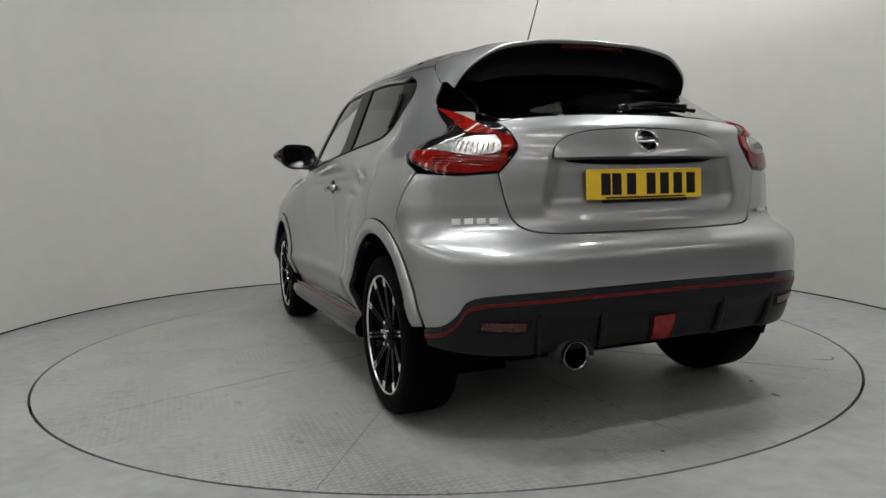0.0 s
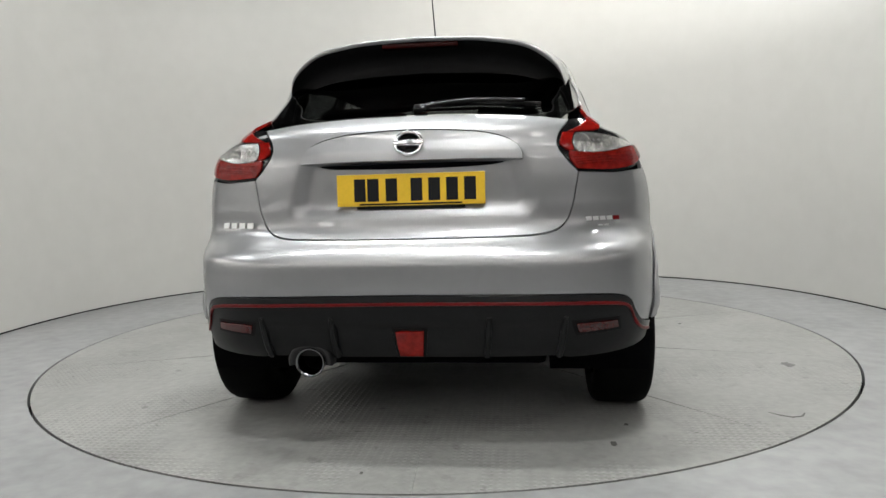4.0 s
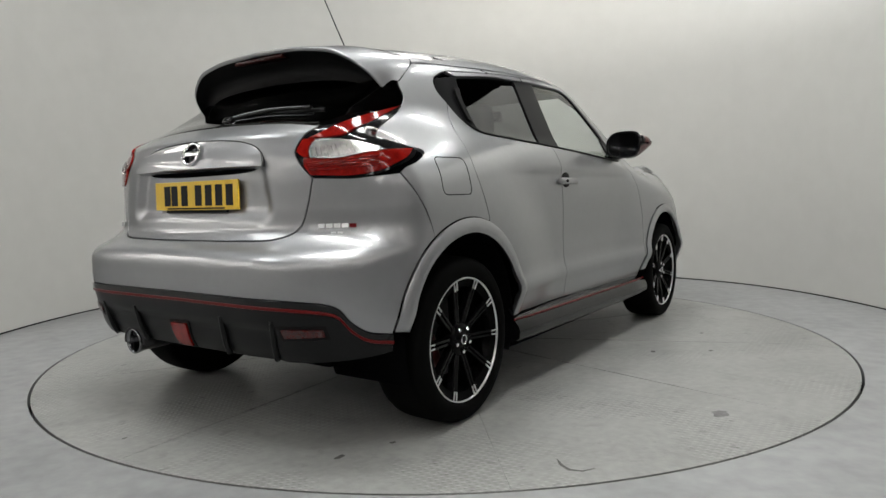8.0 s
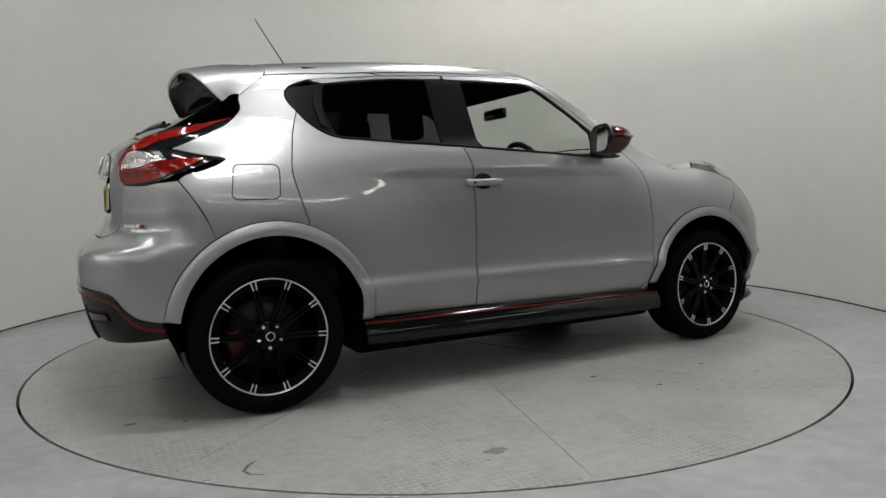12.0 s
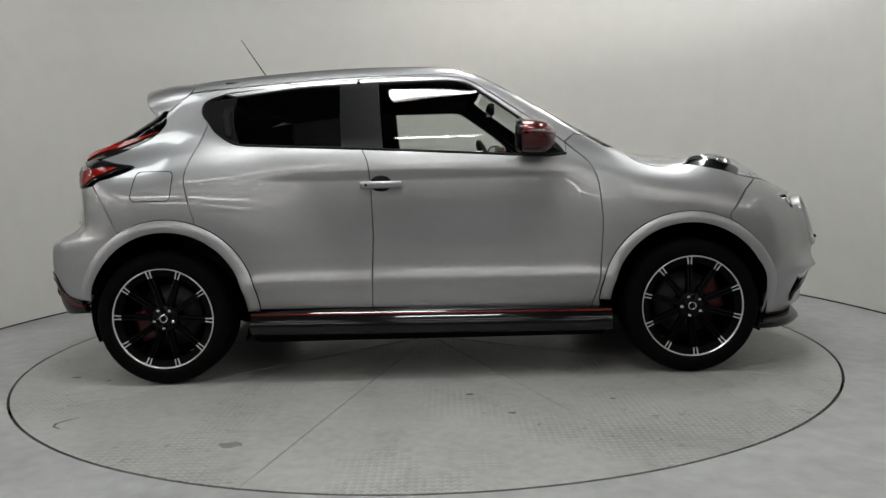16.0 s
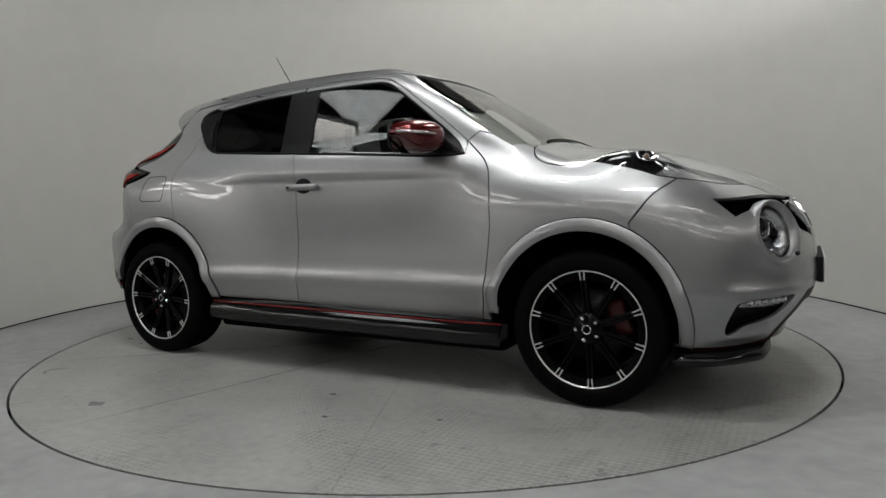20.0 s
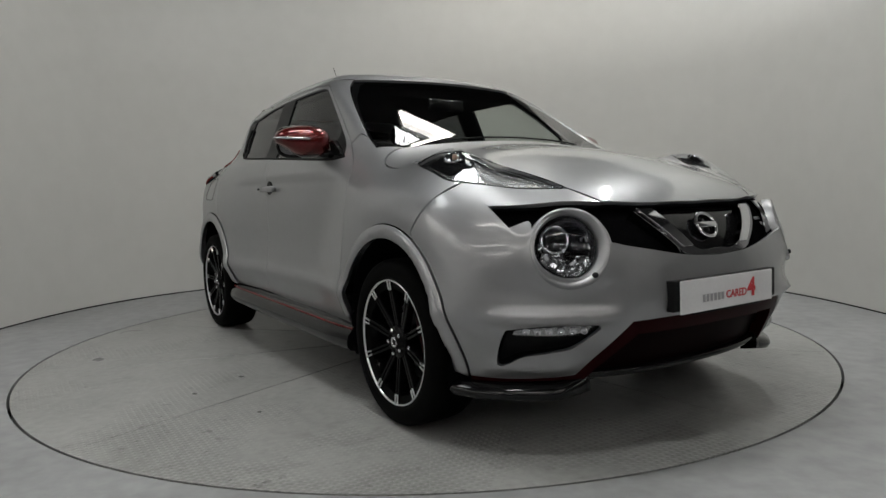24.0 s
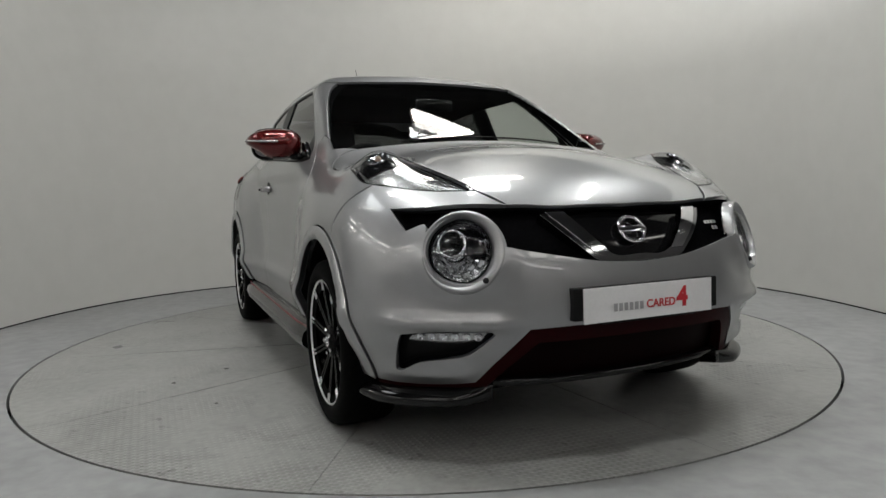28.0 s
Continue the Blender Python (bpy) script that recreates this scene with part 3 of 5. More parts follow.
tube_light(-4.2, -1.4, 4.2, 0.9, -50, 0)
for y in (-7.0, -9.2):
    for x in (-4.8, -2.4, 0.2, 2.8, 5.4):
        tube_light(x, y, 3.6, 2.0, 0, 0)
for y in (-4.2, -6.4):
    tube_light(5.6, y + 0.8, 3.6, 1.5, 90, 0)
for x, z in ((-6.5, 2.9), (-5.8, 3.2)):
    for y in (-0.6, -2.4, -4.2, -6.0):
        tube_light(x, y, z, 1.3, 90, 0)


# ---- the car ----
car = new("car")
tagged(car, "silver compact crossover car with black wheels and red pinstripes", "car")

# shared seams of the right side, as x and z
SEAM_MID = [(-0.263, 0.345), (-0.256, 0.55), (-0.250, 0.74), (-0.262, 1.01), (-0.295, 1.109)]
SEAM_FRONT = [(0.79, 0.318), (0.821, 0.458), (0.844, 0.70), (0.841, 0.806), (0.83, 0.93), (0.798, 1.018), (0.688, 1.123)]
SEAM_REAR = [(-1.083, 0.781), (-1.118, 0.90), (-1.135, 0.99), (-1.118, 1.085), (-1.062, 1.262)]
BELT = [(-0.873, 1.141), (-0.6, 1.124), (-0.295, 1.107), (0.12, 1.082), (0.55, 1.056), (0.69, 1.062)]
DLO_REAR = [(-1.062, 1.262), (-1.03, 1.22), (-0.984, 1.183), (-0.933, 1.155), (-0.873, 1.141)]
DLO_TOP = [(-1.085, 1.369), (-0.929, 1.394), (-0.619, 1.430), (-0.362, 1.442), (-0.1, 1.450), (0.11, 1.452), (0.192, 1.443), (0.261, 1.411), (0.434, 1.287), (0.625, 1.141), (0.69, 1.062)]
FRAME = [(-0.99, 1.409), (-0.621, 1.446), (-0.354, 1.463), (-0.028, 1.474), (0.135, 1.470), (0.245, 1.440), (0.51, 1.258), (0.688, 1.123)]
SEAM_BUMPER = [(-1.578, 0.963), (-1.53, 0.89), (-1.484, 0.805), (-1.4515, 0.7186)]
F_ARCH, R_ARCH = (1.25, 0.352), (-1.23, 0.362)
F_OUT, F_IN, R_OUT, R_IN = 0.424, 0.370, 0.432, 0.372

f_door = panel("front_door", "side", loop(SEAM_MID, BELT[2:], [(0.69, 1.062), (0.688, 1.123)], SEAM_FRONT[::-1], [(0.79, 0.318), (0.2, 0.33), (-0.263, 0.345)]), PAINT, car, label="silver front door")
r_door = panel("rear_door", "side", loop(SEAM_MID[::-1], [(-0.263, 0.345), (-0.5, 0.347), (-0.80, 0.35)], arc(*R_ARCH, R_OUT, 0, 71), SEAM_REAR, DLO_REAR, BELT[:3]), PAINT, car, label="silver rear door")
# window frames: the silver strip over the glass
top_rear = [p for p in DLO_TOP if p[0] < -0.34] + [(-0.325, 1.443)]
top_front = [(-0.31, 1.4435)] + [p for p in DLO_TOP if p[0] > -0.3]
panel("window_frame", "side", loop([(-0.31, 1.465), (-0.028, 1.474), (0.135, 1.470), (0.245, 1.440), (0.51, 1.258), (0.688, 1.123)], [(0.688, 1.123), (0.69, 1.062)], top_front[::-1], [top_front[0], (-0.31, 1.465)]), PAINT, f_door, gap=0.0015, grid=0.015)
panel("window_frame", "side", loop([(-0.99, 1.409), (-0.621, 1.446), (-0.325, 1.4645)], [(-0.325, 1.4645), (-0.325, 1.443)], top_rear[1:][::-1], [top_rear[1], (-0.99, 1.409)]), PAINT, r_door, gap=0.0015, grid=0.015)


def top_run(pts):
    """Points given as x and y on the roof or bonnet, as x and z of the side."""
    return [(q[0], q[2]) for q in cast("top", pts)[0]]


def side_run(pts, kind):
    """Points given as x and z of the side, as points of another sheet."""
    return [bend(kind, q) for q in cast("side", pts)[0]]


ROOF_EDGE = [(0.30, -0.50), (0.20, -0.575), (0.0, -0.598), (-0.35, -0.605), (-0.7, -0.605), (-0.99, -0.597), (-1.17, -0.578)]
SCREEN_SIDE = [(0.345, -0.545), (0.45, -0.60), (0.647, -0.662), (0.80, -0.70), (0.90, -0.712)]
edge = top_run(ROOF_EDGE)
screen = top_run(SCREEN_SIDE)
# pillar beside the windscreen, roof rail included
panel("windscreen_pillar", "side", loop(FRAME[1:], [FRAME[-1], (0.74, 1.165)], screen[3::-1], edge[:5], [edge[4], FRAME[1]]), PAINT, car, grid=0.015, label="silver pillar and roof rail")
# rear quarter
LAMP_EDGE = [(-1.325, 1.228), (-1.365, 1.197), (-1.47, 1.145), (-1.585, 1.092)]
panel("rear_quarter", "side", loop(SEAM_REAR, [SEAM_REAR[-1], (-1.10, 1.315), DLO_TOP[0], (-0.99, 1.409)], [(-0.99, 1.409), FRAME[1]], [FRAME[1], edge[4]], edge[4:], [edge[6], (-1.235, 1.40), (-1.29, 1.33), (-1.292, 1.27), (-1.325, 1.228)], LAMP_EDGE, [(-1.585, 1.092), (-1.49, 1.068), (-1.392, 1.048), (-1.47, 1.008), (-1.55, 0.985), (-1.578, 0.963)], SEAM_BUMPER, arc(*R_ARCH, R_OUT, 121, 71)), PAINT, car, grid=0.02, label="silver rear quarter panel")
# front wing
HOOD_SIDE = [(0.975, -0.60), (0.99, -0.68), (1.03, -0.745), (1.13, -0.757), (1.275, -0.735)]
LAMP_OUT = [(1.275, -0.735), (1.344, -0.760), (1.436, -0.774), (1.53, -0.778), (1.60, -0.757)]
LAMP_TIP = [(1.60, -0.757), (1.68, -0.70), (1.75, -0.615), (1.825, -0.478)]
panel("front_wing", "side", loop(SEAM_FRONT, [SEAM_FRONT[-1], (0.74, 1.165)], screen[3:], [screen[-1], top_run([(0.95, -0.66)])[0], top_run(HOOD_SIDE[:1])[0]], top_run(HOOD_SIDE), top_run(LAMP_OUT), [top_run(LAMP_OUT)[-1], (1.52, 0.86), (1.44, 0.755)], arc(*F_ARCH, F_OUT, 62, 178), [(0.835, 0.33), (0.79, 0.318)]), PAINT, car, grid=0.02, label="silver front wing")

# bonnet, roof
FRONT_EDGE = [(1.925, -0.417), (1.968, -0.25), (1.982, 0.0)]
LAMP_IN = [(1.275, -0.735), (1.34, -0.665), (1.43, -0.605), (1.53, -0.555), (1.66, -0.515), (1.825, -0.478)]


def flip(pts):
    return [(x, -y) for x, y in pts][::-1]


bonnet_half = loop([(0.985, 0), (0.985, -0.3), (0.975, -0.60)], HOOD_SIDE, LAMP_IN, [LAMP_IN[-1], FRONT_EDGE[0]], FRONT_EDGE)


def both_sides(half, axis=1):
    """A closed outline from its right half, which starts and ends on the middle line."""
    return half + [((q[0], -q[1]) if axis == 1 else (-q[0], q[1])) for q in half[::-1] if abs(q[axis]) > 0.003]


panel("bonnet", "top", both_sides(bonnet_half), PAINT, car, both=False, label="silver bonnet")
roof_half = loop([(0.325, 0), (0.32, -0.3), (0.30, -0.50)], ROOF_EDGE, [(-1.17, -0.578), (-1.215, -0.4), (-1.235, 0)])
panel("roof", "top", both_sides(roof_half), PAINT, car, both=False, label="silver roof panel")
# windscreen
ws_half = loop([(0.345, 0), (0.342, -0.3), (0.335, -0.49), (0.345, -0.545)], SCREEN_SIDE, [(0.90, -0.712), (0.965, -0.60), (0.985, -0.3), (0.985, 0)])
panel("windscreen", "top", both_sides(ws_half), GLASS_F, car, both=False, out=-0.004, thick=0.004, back=False, label="tinted windscreen glass")

# nose
def at(kind, *pts):
    return [bend(kind, p) for p in pts]


hood_front = [bend("front", q) for q in cast("top", FRONT_EDGE)[0]]
lamp_out = [bend("front", q) for q in cast("top", LAMP_TIP)[0]]
HL = bend("front", (1.93, -0.578, 0.705))
seam_f = side_run([(1.60, 0.92), (1.52, 0.86), (1.44, 0.755)], "front")
seam_f[0] = lamp_out[0]
arch_f = side_run(arc(*F_ARCH, F_OUT, 62, -12), "front")
GR_TOP = [hood_front[0]] + at("front", (1.86, -0.55, 0.842), (1.717, -0.727, 0.838))
GR_BOT = at("front", (1.717, -0.727, 0.838), (1.80, -0.715, 0.772), (1.83, -0.66, 0.79))
RING = arc(HL[0], HL[1], 0.118, 150, 5, 8)
GR_LOW = [RING[-1]] + at("front", (2.03, -0.36, 0.697), (2.075, -0.163, 0.662)) + [(0, 0.652)]
LOW = [(0, 0.462)] + at("front", (2.07, -0.25, 0.462), (2.05, -0.41, 0.458)) 
FOOT = at("front", (2.05, -0.41, 0.458), (1.93, -0.545, 0.275)) 
FOOT2 = at("front", (1.93, -0.545, 0.275), (1.85, -0.66, 0.265)) + [arch_f[-1]]
DRL = at("front", (1.815, -0.757, 0.425), (1.840, -0.735, 0.442), (1.93, -0.64, 0.455), (2.005, -0.522, 0.453), (1.988, -0.538, 0.42), (1.943, -0.579, 0.378), (1.90, -0.632, 0.364), (1.836, -0.70, 0.351), (1.775, -0.748, 0.325))
drl_hole = glide(DRL, 0.015, True)
head_hole = arc(HL[0], HL[1], 0.098, 0, 352, 8)
bumper_half = loop(LOW, FOOT, FOOT2, arch_f[::-1], seam_f[::-1], lamp_out, [lamp_out[-1], hood_front[0]], GR_TOP, GR_BOT[:2], GR_BOT[1:] + RING[:1], RING, GR_LOW)
drl_m = [(-u, v) for u, v in drl_hole]
def nose_lift(q, uv):
    y, z = np.abs(q[:, 1]), q[:, 2]
    ridge = (0.022 * bump(z, 0.482, 0.018) - 0.010 * bump(z, 0.565, 0.05)) * ease(y, 0.40, 0.55) * (1 - ease(y, 0.74, 0.84))
    foot = 0.020 * bump(z, 0.315, 0.028) * ease(y, 0.50, 0.60) * (1 - ease(y, 0.72, 0.80))
    eye = 0.017 * bump(np.hypot(uv[:, 0] + HL[0] * np.where(uv[:, 0] > 0, 1, -1) * 1.0, uv[:, 1] - HL[1]), 0.10, 0.05)
    return ridge + foot + eye


panel("front_bumper", "front", both_sides(bumper_half, 0), PAINT, car, holes=[drl_hole, drl_m, head_hole, [(-u, v) for u, v in head_hole]], both=False, lift=nose_lift, grid=0.016, label="silver front bumper")

# ---- tail ----
GATE = at("rear", (-1.857, 0, 0.735), (-1.845, -0.30, 0.737), (-1.822, -0.455, 0.744), (-1.79, -0.53, 0.775), (-1.771, -0.557, 0.838), (-1.755, -0.578, 0.953))
LAMP_INNER = at("rear", (-1.755, -0.578, 0.953), (-1.778, -0.545, 0.995), (-1.785, -0.518, 1.045), (-1.735, -0.522, 1.10), (-1.66, -0.533, 1.138))
SCREEN_BASE = at("rear", (-1.66, -0.533, 1.138), (-1.68, -0.40, 1.155), (-1.70, -0.2, 1.166), (-1.71, 0, 1.169))


def smooth_in(v, a, b, w):
    """1 between a and b, falling to 0 over w beyond them."""
    return ease(v, a - w, a) * (1 - ease(v, b, b + w))


def gate_lift(q, uv):
    y, z = np.abs(q[:, 1]), q[:, 2]
    # a hollow with rounded lower corners, shallower towards its upper ends
    half, r = 0.455 - 0.25 * (z - 0.80), 0.07
    dy, dz = y - half + r, 0.795 + r - z
    d = np.hypot(np.maximum(dy, 0), np.maximum(dz, 0)) + np.minimum(np.maximum(dy, dz), 0) - r
    return -0.027 * (1 - ease(d, -0.06, 0.0)) * (1 - ease(z, 1.0, 1.022))


tailgate = panel("tailgate", "rear", both_sides(loop(GATE, LAMP_INNER, SCREEN_BASE), 0), PAINT, car, both=False, lift=gate_lift, grid=0.013, back=False, label="silver tailgate with a number plate recess")[0]
TRIM_HALF = loop([(0, 1.0)] + at("rear", (-1.84, -0.2, 1.0), (-1.835, -0.402, 0.997)), at("rear", (-1.835, -0.402, 0.997), (-1.83, -0.395, 1.035), (-1.81, -0.34, 1.073), (-1.80, -0.25, 1.096), (-1.795, -0.12, 1.107), (-1.795, 0, 1.110)))
panel("gate_garnish", "rear", both_sides(TRIM_HALF, 0), PAINT, tailgate, both=False, lift=lambda q, uv: 0.002 + 0.012 * ease(1.105 - q[:, 2], 0.0, 0.10), thick=0.045, back=False, grid=0.018, label="silver trim bar over the number plate")

upper = at("rear", (-1.835, -0.402, 0.999), (-1.83, -0.395, 1.035), (-1.81, -0.34, 1.073), (-1.80, -0.25, 1.096), (-1.795, -0.12, 1.107), (-1.795, 0, 1.110))
upper = upper + [(-u, v) for u, v in upper[-2::-1]]
sq, sn = cast("rear", glide(upper, 0.02))
tube("trim_seam", sq + sn * 0.0012, 0.0018, BLACK_IN, tailgate, "dark seam over the trim bar", sides=6)
# black sheet deepens the shade that falls under the trim bar
slot = loop([(-0.37, 0.996), (0.37, 0.996)], [(0.37, 0.996), (0.30, 0.986), (0.12, 0.981), (-0.12, 0.981), (-0.30, 0.986), (-0.37, 0.996)])
panel("shaded_slot", "rear", slot, BLACK_IN, tailgate, both=False, out=-0.022, thick=0.006, gap=0, grid=0.02, back=False, label="black sheet painted as the shaded grip slot under the trim bar")

arch_r = side_run(arc(*R_ARCH, R_OUT, 121, 173), "rear")
seam_r = side_run(SEAM_BUMPER, "rear")
seam_r[-1] = arch_r[0]
LAMP_BOTTOM = at("rear", (-1.755, -0.578, 0.953), (-1.677, -0.686, 0.948), (-1.62, -0.735, 0.955)) + [seam_r[0]]
SKIRT_LINE = [arch_r[-1]] + at("rear", (-1.70, -0.755, 0.432), (-1.745, -0.722, 0.472), (-1.785, -0.69, 0.527), (-1.85, -0.58, 0.546), (-1.91, -0.36, 0.551), (-1.93, -0.2, 0.552)) + [(0, 0.553)]
panel("rear_bumper", "rear", both_sides(loop(GATE, LAMP_BOTTOM, seam_r, arch_r, SKIRT_LINE), 0), PAINT, car, both=False, grid=0.017, label="silver rear bumper")


def drop(run, d):
    return [(u, v - d) for u, v in run]


LINE_A, LINE_B = drop(SKIRT_LINE, 0.023), drop(SKIRT_LINE, 0.033)
panel("skirt_trim", "rear", both_sides(loop(SKIRT_LINE[::-1], [SKIRT_LINE[0], LINE_A[0]], LINE_A), 0), GLOSS, car, both=False, out=0.006, gap=0.001, grid=0.02, label="gloss black strip along the rear skirt")
panel("skirt_pinstripe", "rear", both_sides(loop(LINE_A[::-1], [LINE_A[0], LINE_B[0]], LINE_B), 0), RED_LINE, car, both=False, out=0.008, gap=0.0005, grid=0.02, label="red pinstripe along the rear skirt")
VAL_END = (LINE_B[0][0], 0.352)
VAL_LOW = [VAL_END] + at("rear", (-1.70, -0.735, 0.342), (-1.81, -0.60, 0.330), (-1.86, -0.36, 0.324), (-1.87, -0.2, 0.322)) + [(0, 0.322)]


def skirt_lift(q, uv):
    z, y = q[:, 2], np.abs(q[:, 1])
    step = ease(0.46 - z, 0.0, 0.03) * (1 - ease(y, 0.48, 0.54))
    return 0.002 - 0.010 * step


panel("rear_skirt", "rear", both_sides(loop(LINE_B[::-1], [LINE_B[0], VAL_END], VAL_LOW), 0), GREY_TRIM, car, both=False, lift=skirt_lift, gap=0.001, grid=0.014, thick=0.03, label="dark grey rear diffuser skirt")
for y in (-0.51, -0.26, 0.26, 0.51):
    q, nn = cast("rear", [(bend("rear", (-1.90, y, z))[0], z) for z in np.linspace(0.335, 0.475, 9)])
    lift = np.sin(np.linspace(0.25, 1, 9)[::-1] * math.pi / 2)[:, None]
    tube("diffuser_fin", q + nn * (0.010 * lift - 0.008), 0.011, GREY_TRIM, car, "dark grey diffuser fin")


def plate_box(name, pts_kind, corners, mat, parent, out=0.004, thick=0.012, label="", grid=0.02, both=False, smooth_edge=True):
    return panel(name, pts_kind, corners, mat, parent, both=both, out=out, thick=thick, gap=0.0, grid=grid, back=False, label=label)


# rear fog lamp, side reflectors
fog = plate_box("fog_lamp_frame", "rear", loop([(-0.062, 0.435), (0.062, 0.435)], [(0.062, 0.435), (0.052, 0.325)], [(0.052, 0.325), (-0.052, 0.325)], [(-0.052, 0.325), (-0.062, 0.435)]), TRIM, car, out=-0.004, thick=0.05, label="black rear fog lamp housing")[0]
plate_box("fog_lens", "rear", loop([(-0.049, 0.425), (0.049, 0.425)], [(0.049, 0.425), (0.042, 0.337)], [(0.042, 0.337), (-0.042, 0.337)], [(-0.042, 0.337), (-0.049, 0.425)]), LENS_RED, fog, out=0.004, thick=0.02, label="red fog lamp lens")
r_refl = at("rear", (-1.865, -0.532, 0.449), (-1.80, -0.655, 0.452), (-1.79, -0.658, 0.428), (-1.855, -0.539, 0.420))
panel("reflector_surround", "rear", inset(loop(*[[r_refl[i], r_refl[(i + 1) % 4]] for i in range(4)]), -0.012), TRIM, car, out=0.003, thick=0.02, gap=0, grid=0.02, back=False, label="black reflector surround")
refl = panel("reflector", "rear", loop(*[[r_refl[i], r_refl[(i + 1) % 4]] for i in range(4)]), REFLECTOR, car, out=0.008, thick=0.02, gap=0, grid=0.02, back=False, label="dark red rear reflector")

# tail lamps
outline = loop(LAMP_INNER, at("rear", (-1.66, -0.533, 1.138), (-1.60, -0.606, 1.152), (-1.49, -0.637, 1.188), (-1.325, -0.655, 1.232)),
               side_run(LAMP_EDGE, "rear"), at("rear", (-1.585, -0.69, 1.092), (-1.49, -0.714, 1.068), (-1.392, -0.742, 1.047)),
               at("rear", (-1.392, -0.742, 1.047), (-1.47, -0.76, 1.008), (-1.55, -0.762, 0.983), (-1.60, -0.748, 0.963), (-1.677, -0.686, 0.948), (-1.755, -0.578, 0.953)))


def lamp_lift(q, uv):
    """The lamp's outer end stands proud of the wing."""
    x, z = q[:, 0], q[:, 2]
    return 0.010 * ease(z, 0.965, 1.045) * (1 - ease(z, 1.075, 1.115)) * ease(x, -1.73, -1.58) * (1 - ease(x, -1.47, -1.40))


def proud(d):
    return lambda q, uv: d + lamp_lift(q, uv)


lamps = panel("tail_lamp", "rear", outline, LENS_DARK, car, gap=0.002, grid=0.013, lift=lamp_lift, thick=0.06, label="boomerang tail lamp with red and clear lenses")
arm = loop(at("rear", (-1.735, -0.545, 1.090), (-1.681, -0.590, 1.118), (-1.606, -0.611, 1.151), (-1.493, -0.632, 1.191), (-1.345, -0.650, 1.229)),
           at("rear", (-1.345, -0.650, 1.229), (-1.449, -0.648, 1.186), (-1.579, -0.645, 1.132), (-1.652, -0.640, 1.098)), at("rear", (-1.652, -0.640, 1.098), (-1.70, -0.600, 1.092), (-1.735, -0.545, 1.090)))
panel("red_arm", "rear", arm, LENS_RED, lamps, lift=proud(0.007), thick=0.01, gap=0, grid=0.013, back=False, label="red swept lamp arm")
red_lens = loop(at("rear", (-1.762, -0.578, 0.962), (-1.780, -0.560, 0.995), (-1.783, -0.562, 1.022)), at("rear", (-1.783, -0.562, 1.022), (-1.735, -0.625, 1.014), (-1.69, -0.668, 1.016), (-1.62, -0.70, 1.028), (-1.53, -0.728, 1.036), (-1.44, -0.742, 1.040)),
                at("rear", (-1.44, -0.742, 1.040), (-1.49, -0.757, 1.014), (-1.555, -0.760, 0.991), (-1.60, -0.745, 0.973), (-1.677, -0.684, 0.958), (-1.762, -0.578, 0.962)))
panel("red_lens", "rear", red_lens, LENS_RED, lamps, lift=proud(0.007), thick=0.01, gap=0, grid=0.013, back=False, label="red tail lamp lens")
clear = loop(at("rear", (-1.775, -0.582, 1.024), (-1.735, -0.625, 1.016), (-1.69, -0.668, 1.018), (-1.62, -0.70, 1.030), (-1.55, -0.722, 1.036)), at("rear", (-1.55, -0.722, 1.036), (-1.60, -0.692, 1.058), (-1.652, -0.664, 1.076)),
             at("rear", (-1.652, -0.664, 1.076), (-1.70, -0.615, 1.086), (-1.735, -0.578, 1.084)), at("rear", (-1.735, -0.578, 1.084), (-1.768, -0.574, 1.055), (-1.775, -0.582, 1.024)))
edge_red = loop(at("rear", (-1.783, -0.562, 1.024), (-1.786, -0.530, 1.045), (-1.752, -0.532, 1.086)), at("rear", (-1.752, -0.532, 1.086), (-1.737, -0.574, 1.087)), at("rear", (-1.737, -0.574, 1.087), (-1.770, -0.570, 1.055), (-1.777, -0.578, 1.024)), at("rear", (-1.777, -0.578, 1.024), (-1.783, -0.562, 1.024)))
panel("red_edge", "rear", edge_red, LENS_RED, lamps, lift=proud(0.007), thick=0.01, gap=0, grid=0.012, back=False, label="red inner edge of the lamp")
clears = panel("clear_reflector", "rear", clear, TAIL_CLEAR, lamps, lift=proud(0.008), thick=0.01, gap=0.001, grid=0.012, back=False, label="clear indicator and reversing reflector")
for k in range(9):
    f0 = (k + 0.5) / 9
    lo, hi = np.array(at("rear", (-1.775, -0.585, 1.010), (-1.64, -0.685, 1.036))), np.array(at("rear", (-1.765, -0.572, 1.050), (-1.64, -0.668, 1.064)))
    p0, p1 = lo[0] + (lo[1] - lo[0]) * f0, hi[0] + (hi[1] - hi[0]) * f0
    q, nn = cast("rear", [p0, (p0 + p1) / 2, p1])
    q = q + nn * (0.012 + lamp_lift(q, None))[:, None]
    for s, c in zip((1, -1), clears):
        tube("reflector_rib", q * (1, s, 1), 0.0016, TAIL_CLEAR, c, sides=5)
lo, hi = np.array(at("rear", (-1.765, -0.578, 0.972), (-1.60, -0.74, 0.984))), np.array(at("rear", (-1.775, -0.568, 1.008), (-1.58, -0.715, 1.026)))
for k in range(4):
    f0 = 0.15 + 0.23 * k
    ends = lo + (hi - lo) * f0
    q, nn = cast("rear", [ends[0] + (ends[1] - ends[0]) * j / 8 for j in range(9)])
    q = q + nn * (0.0078 + lamp_lift(q, None))[:, None]
    for s, lamp in zip((1, -1), lamps):
        tube("lens_rib", q * (1, s, 1), 0.0022, LENS_RED, lamp, sides=5)

